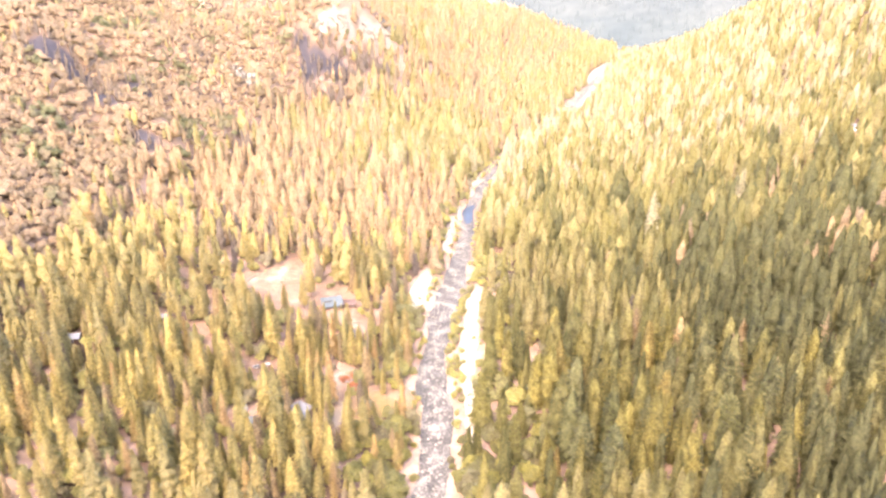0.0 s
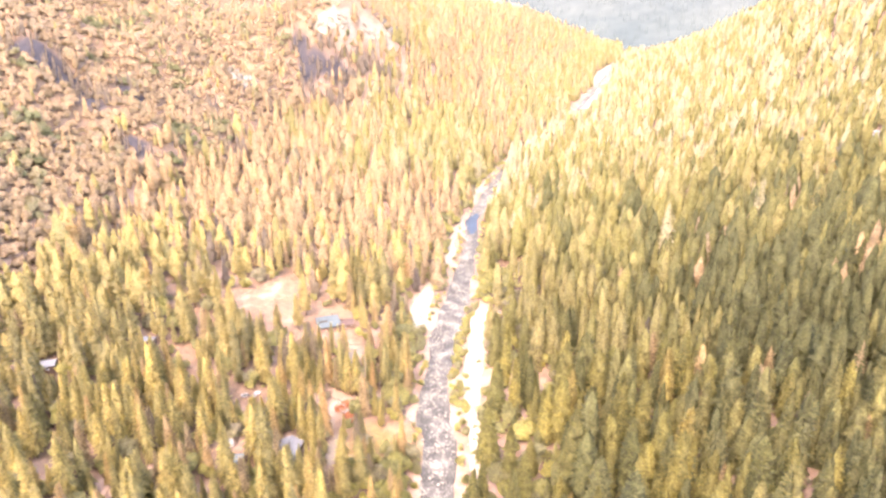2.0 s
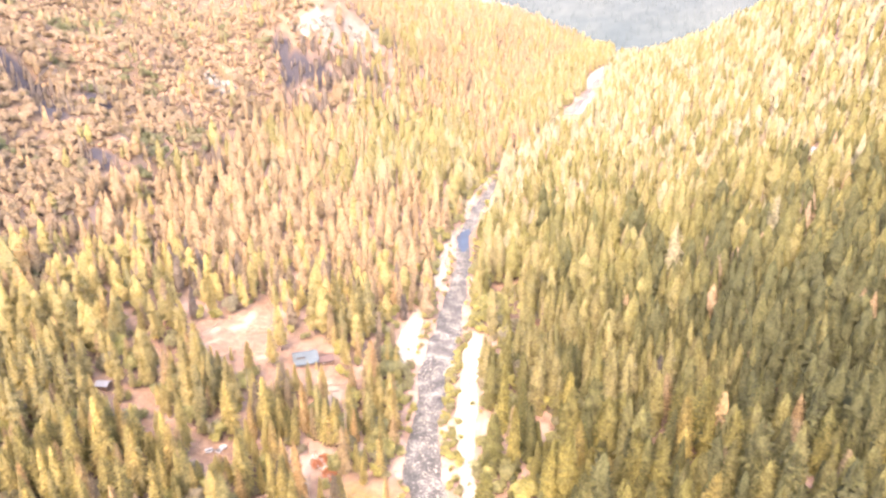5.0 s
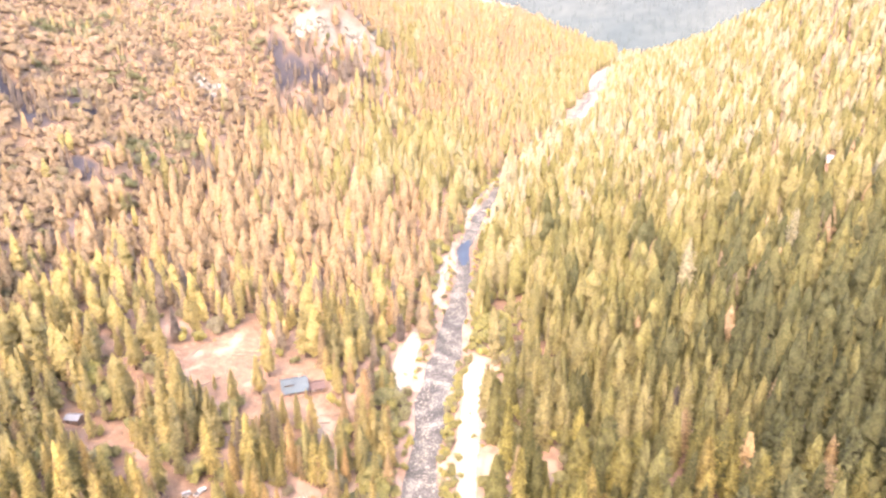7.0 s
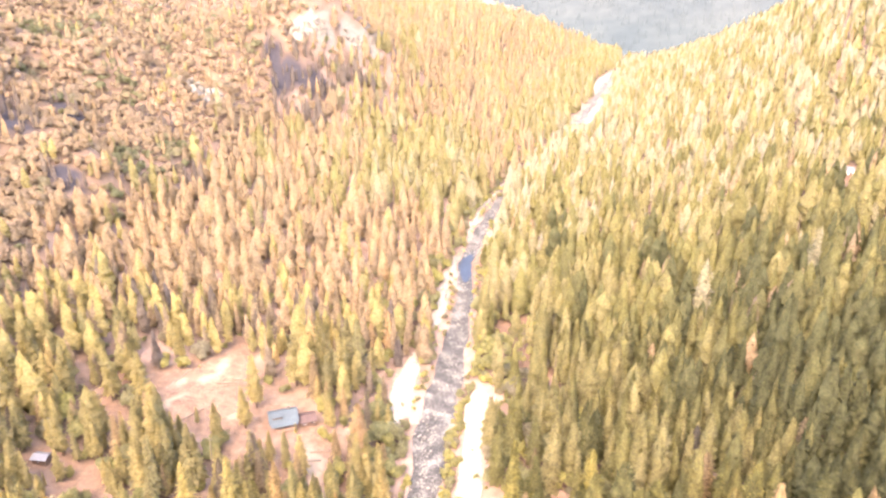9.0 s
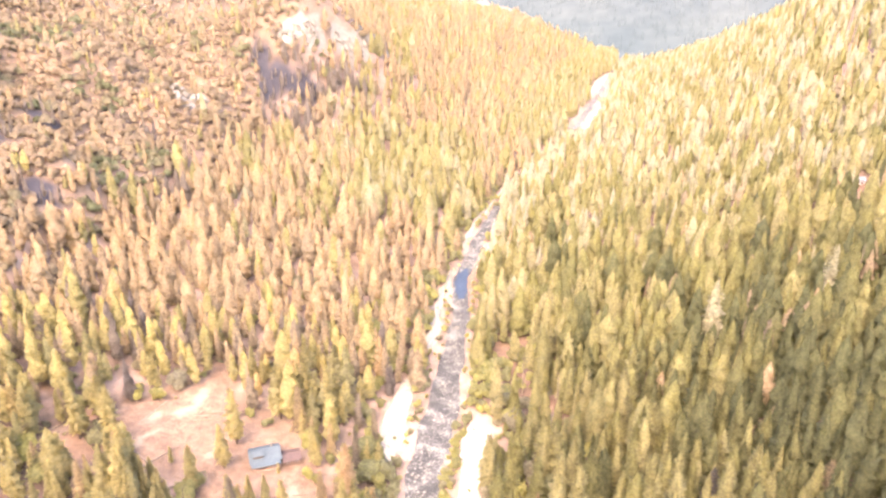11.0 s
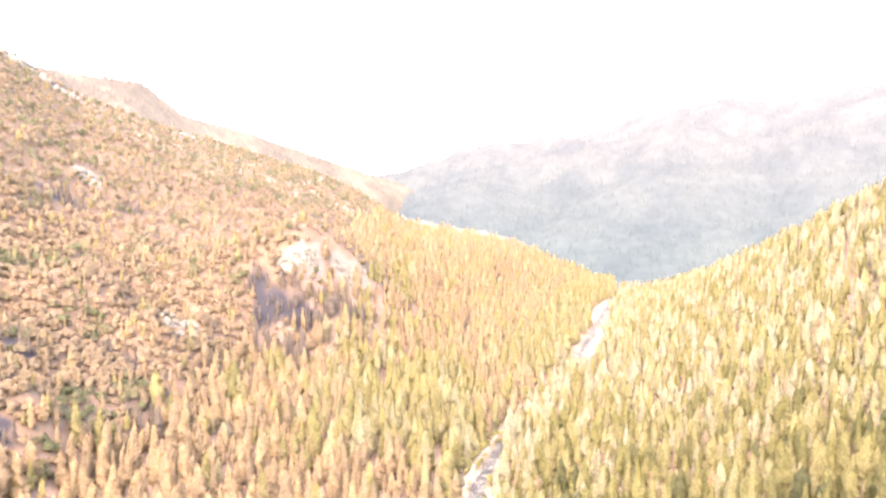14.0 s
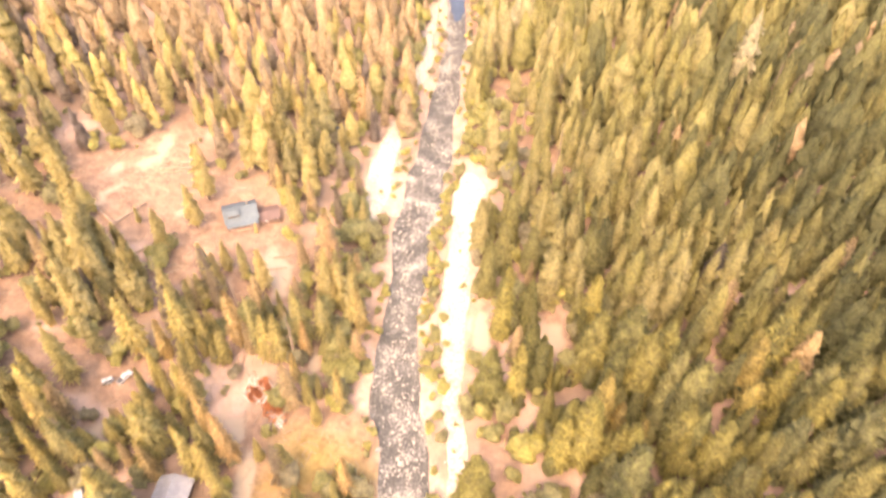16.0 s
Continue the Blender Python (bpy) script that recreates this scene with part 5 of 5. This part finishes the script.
def house(name, x, y, turn, w, d, h, rise, roof_mat, wall_mat, label, windows=2, over=0.7, ribs=True):
    base = empty(name, Matrix.Translation((x, y, float(land(x, y)) + 0.2)) @ Matrix.Rotation(radians(turn), 4, "Z"), label=label, category="house" if w > 7 else "hut")
    part("wall", gable(bmesh.new(), w, d, h, rise), wall_mat, base)
    k = rise / (d / 2)
    for side in (-1, 1):
        e = side * (d / 2 + over)
        sheet = part("roof", slab([(-w / 2 - over, e, h - over * k + 0.1), (w / 2 + over, e, h - over * k + 0.1), (w / 2 + over, 0, h + rise + 0.12), (-w / 2 - over, 0, h + rise + 0.12)], 0.12), roof_mat, base)
        if ribs:
            n = int(w / 0.9)
            for i in range(n + 1):
                px = -w / 2 - over * 0.9 + i * (w + 1.8 * over) / n
                part("seam", slab([(px - 0.04, e, h - over * k + 0.17), (px + 0.04, e, h - over * k + 0.17), (px + 0.04, 0, h + rise + 0.19), (px - 0.04, 0, h + rise + 0.19)], 0.09), roof_mat, sheet)
    part("ridge_cap", box(-w / 2 - over, w / 2 + over, -0.2, 0.2, h + rise + 0.1, h + rise + 0.2), roof_mat, base)
    for i in range(windows):
        px = (i + 0.5) / windows * w - w / 2
        frame_ob = part("window", box(px - 0.65, px + 0.65, -d / 2 - 0.06, -d / 2 + 0.04, 1.0, 2.1), mat_white, base)
        part("pane", box(px - 0.55, px + 0.55, -d / 2 - 0.08, -d / 2 - 0.03, 1.1, 2.0, 0), mat_glass, frame_ob)
    part("door", box(w * 0.18 - 0.45, w * 0.18 + 0.45, -d / 2 - 0.07, -d / 2 + 0.03, -0.1, 2.0), mat_wood, base, "dark board door")
    return base


cabin = house("cabin", -68, 370, 18, 11, 9, 2.9, 2.2, mat_roof_blue, mat_wood, "cabin with a blue-grey metal roof and dark board walls", 3, 0.9)
dormer = part("dormer", gable(bmesh.new(), 4.2, 3.2, 4.6, 0.9), mat_wood, cabin)
dormer.matrix_basis = Matrix.Translation((-2.6, -1.8, 0))
for side in (-1, 1):
    part("dormer_roof", slab([(-4.9, -1.8 + side * 2.0, 4.55), (-0.3, -1.8 + side * 2.0, 4.55), (-0.3, -1.8, 5.65), (-4.9, -1.8, 5.65)], 0.1), mat_roof_blue, cabin)
part("porch", box(-5.5, 5.5, -7.2, -4.5, -0.6, 0.0), mat_deck, cabin, "worn brown porch boards")
for i in range(5):
    part("post", box(-5.3 + i * 2.6, -5.14 + i * 2.6, -7.1, -6.94, 0.0, 2.3), mat_wood, cabin)
part("porch_roof", slab([(-5.8, -7.5, 2.2), (5.8, -7.5, 2.2), (5.8, -5.3, 2.75), (-5.8, -5.3, 2.75)], 0.1), mat_roof_blue, cabin)
part("chimney", box(2.6, 3.4, 1.0, 1.8, 3.6, 6.2), mat_granite, cabin, "stone chimney")
house("annex", -57.5, 371, 18, 6.5, 6.5, 2.3, 1.0, mat_roof_red, mat_wood, "small outbuilding with a maroon roof beside the cabin", 2, 0.6)
house("hut", -181, 296, 12, 6.2, 5.5, 3.2, 1.0, mat_roof_pale, mat_wood, "small hut with a pale metal roof among pines", 1, 0.6)
house("hut", -149, 328, -8, 5.5, 4.0, 2.4, 0.8, mat_roof_pale, mat_wood, "low hut with a bleached roof among pines", 1, 0.5)
house("hut", -35, 426, 20, 5.0, 4.2, 2.5, 1.0, mat_roof_blue, mat_wood, "small shed with a grey-blue roof by the stream", 1, 0.5)
house("house", 245, 555, -12, 6.0, 5.0, 3.2, 1.6, mat_roof_pale, mat_white, "white house with a bright metal roof in the firs", 3, 0.6)
house("house", 300, 602, -15, 6.0, 5.0, 3.2, 1.6, mat_roof_pale, mat_white, "white house with a bright metal roof in the firs", 3, 0.6)
house("house", 333, 558, -20, 6.0, 5.0, 3.2, 1.6, mat_roof_pale, mat_white, "white house with a bright metal roof in the firs", 3, 0.6)


def wheel(parent, x, y, r=0.36):
    bm = bmesh.new()
    bmesh.ops.create_cone(bm, cap_ends=True, segments=14, radius1=r, radius2=r, depth=0.24, matrix=Matrix.Translation((x, y, r)) @ Matrix.Rotation(radians(90), 4, "X"))
    bmesh.ops.bevel(bm, geom=[e for e in bm.edges if len(e.link_faces) == 2 and abs(e.calc_face_angle()) > 1], offset=0.04, segments=1, affect="EDGES")
    tyre = part("wheel", bm, mat_dark, parent)
    bm = bmesh.new()
    bmesh.ops.create_cone(bm, cap_ends=True, segments=10, radius1=r * 0.55, radius2=r * 0.5, depth=0.27, matrix=Matrix.Translation((x, y, r)) @ Matrix.Rotation(radians(90), 4, "X"))
    part("rim", bm, mat_white, tyre)


def trailer(x, y, turn, l, w, h, label):
    base = empty("camper_trailer", Matrix.Translation((x, y, float(land(x, y)))) @ Matrix.Rotation(radians(turn), 4, "Z"), label=label, category="trailer")
    part("body", box(-l / 2, l / 2, -w / 2, w / 2, 0.45, h, 0.18), mat_van, base)
    for i in range(3):
        px = -l / 2 + (i + 0.7) * l / 3.6
        part("window", box(px - 0.45, px + 0.45, -w / 2 - 0.03, -w / 2 + 0.02, 1.3, 1.9), mat_glass, base)
    part("door", box(l * 0.3, l * 0.3 + 0.65, -w / 2 - 0.04, -w / 2 + 0.02, 0.55, 2.2), mat_roof_pale, base)
    part("roof_vent", box(-0.3, 0.3, -0.3, 0.3, h - 0.02, h + 0.15), mat_roof_pale, base)
    part("drawbar", box(l / 2 - 0.1, l / 2 + 1.1, -0.08, 0.08, 0.45, 0.55), mat_dark, base)
    for side in (-1, 1):
        wheel(base, -0.3, side * (w / 2 - 0.1))
        wheel(base, 0.5, side * (w / 2 - 0.1))


def pickup(x, y, turn, paint, label):
    base = empty("pickup_truck", Matrix.Translation((x, y, float(land(x, y)))) @ Matrix.Rotation(radians(turn), 4, "Z"), label=label, category="truck")
    part("body", box(-2.6, 2.6, -0.95, 0.95, 0.45, 1.05, 0.1), paint, base)
    bm = box(-0.6, 1.2, -0.85, 0.85, 1.05, 1.75, 0.0)
    for v in bm.verts:
        if v.co.z > 1.5:
            v.co.x = v.co.x * 0.75 + 0.05
            v.co.y *= 0.86
    part("cab", bm, paint, base)
    part("windscreen", slab([(0.98, -0.62, 1.68), (1.2, -0.74, 1.1), (1.2, 0.74, 1.1), (0.98, 0.62, 1.68)], 0.03), mat_glass, base)
    part("bed", box(-2.5, -0.7, -0.8, 0.8, 1.0, 1.08, 0.02), mat_dark, base, "dark open load bed")
    for px in (-1.6, 1.6):
        for side in (-1, 1):
            wheel(base, px, side * 0.85)


house("house", -67, 258, 84, 14, 8.5, 3.0, 2.0, mat_roof_pale, mat_wood, "house with a pale metal gable roof by the dirt road", 3, 0.7)
trailer(-94, 295.5, 25, 3.2, 1.7, 1.6, "small white trailer parked on bare earth")
pickup(-82, 294, -35, mat_dark, "dark pickup truck parked on bare earth")
pickup(-89.5, 297, 60, mat_van, "white pickup truck parked on bare earth")
trailer(-90, 260, 110, 4.5, 2.2, 2.2, "white camper trailer half hidden under pines")
mat_tarp = plain("grey_green_tarpaulin", (0.0448, 0.0544, 0.0512), (0.0832, 0.0928, 0.0896), 1.5, 0.6, 0.3)
tent = empty("wall_tent", Matrix.Translation((-86, 252, float(land(-86, 252)))) @ Matrix.Rotation(radians(10), 4, "Z"), label="grey-green tarpaulin tent in a gap among pines", category="tent")
part("canvas", gable(bmesh.new(), 6.5, 4.5, 1.6, 1.4), mat_tarp, tent)
for side in (-1, 1):
    part("fly", slab([(-3.6, side * 2.8, 1.35), (3.6, side * 2.8, 1.35), (3.6, 0, 3.1), (-3.6, 0, 3.1)], 0.05), mat_tarp, tent)
for px in (-3.4, 3.4):
    for side in (-1, 1):
        part("pole", box(px - 0.04, px + 0.04, side * 2.6 - 0.04, side * 2.6 + 0.04, -0.3, 1.5, 0), mat_log, tent)
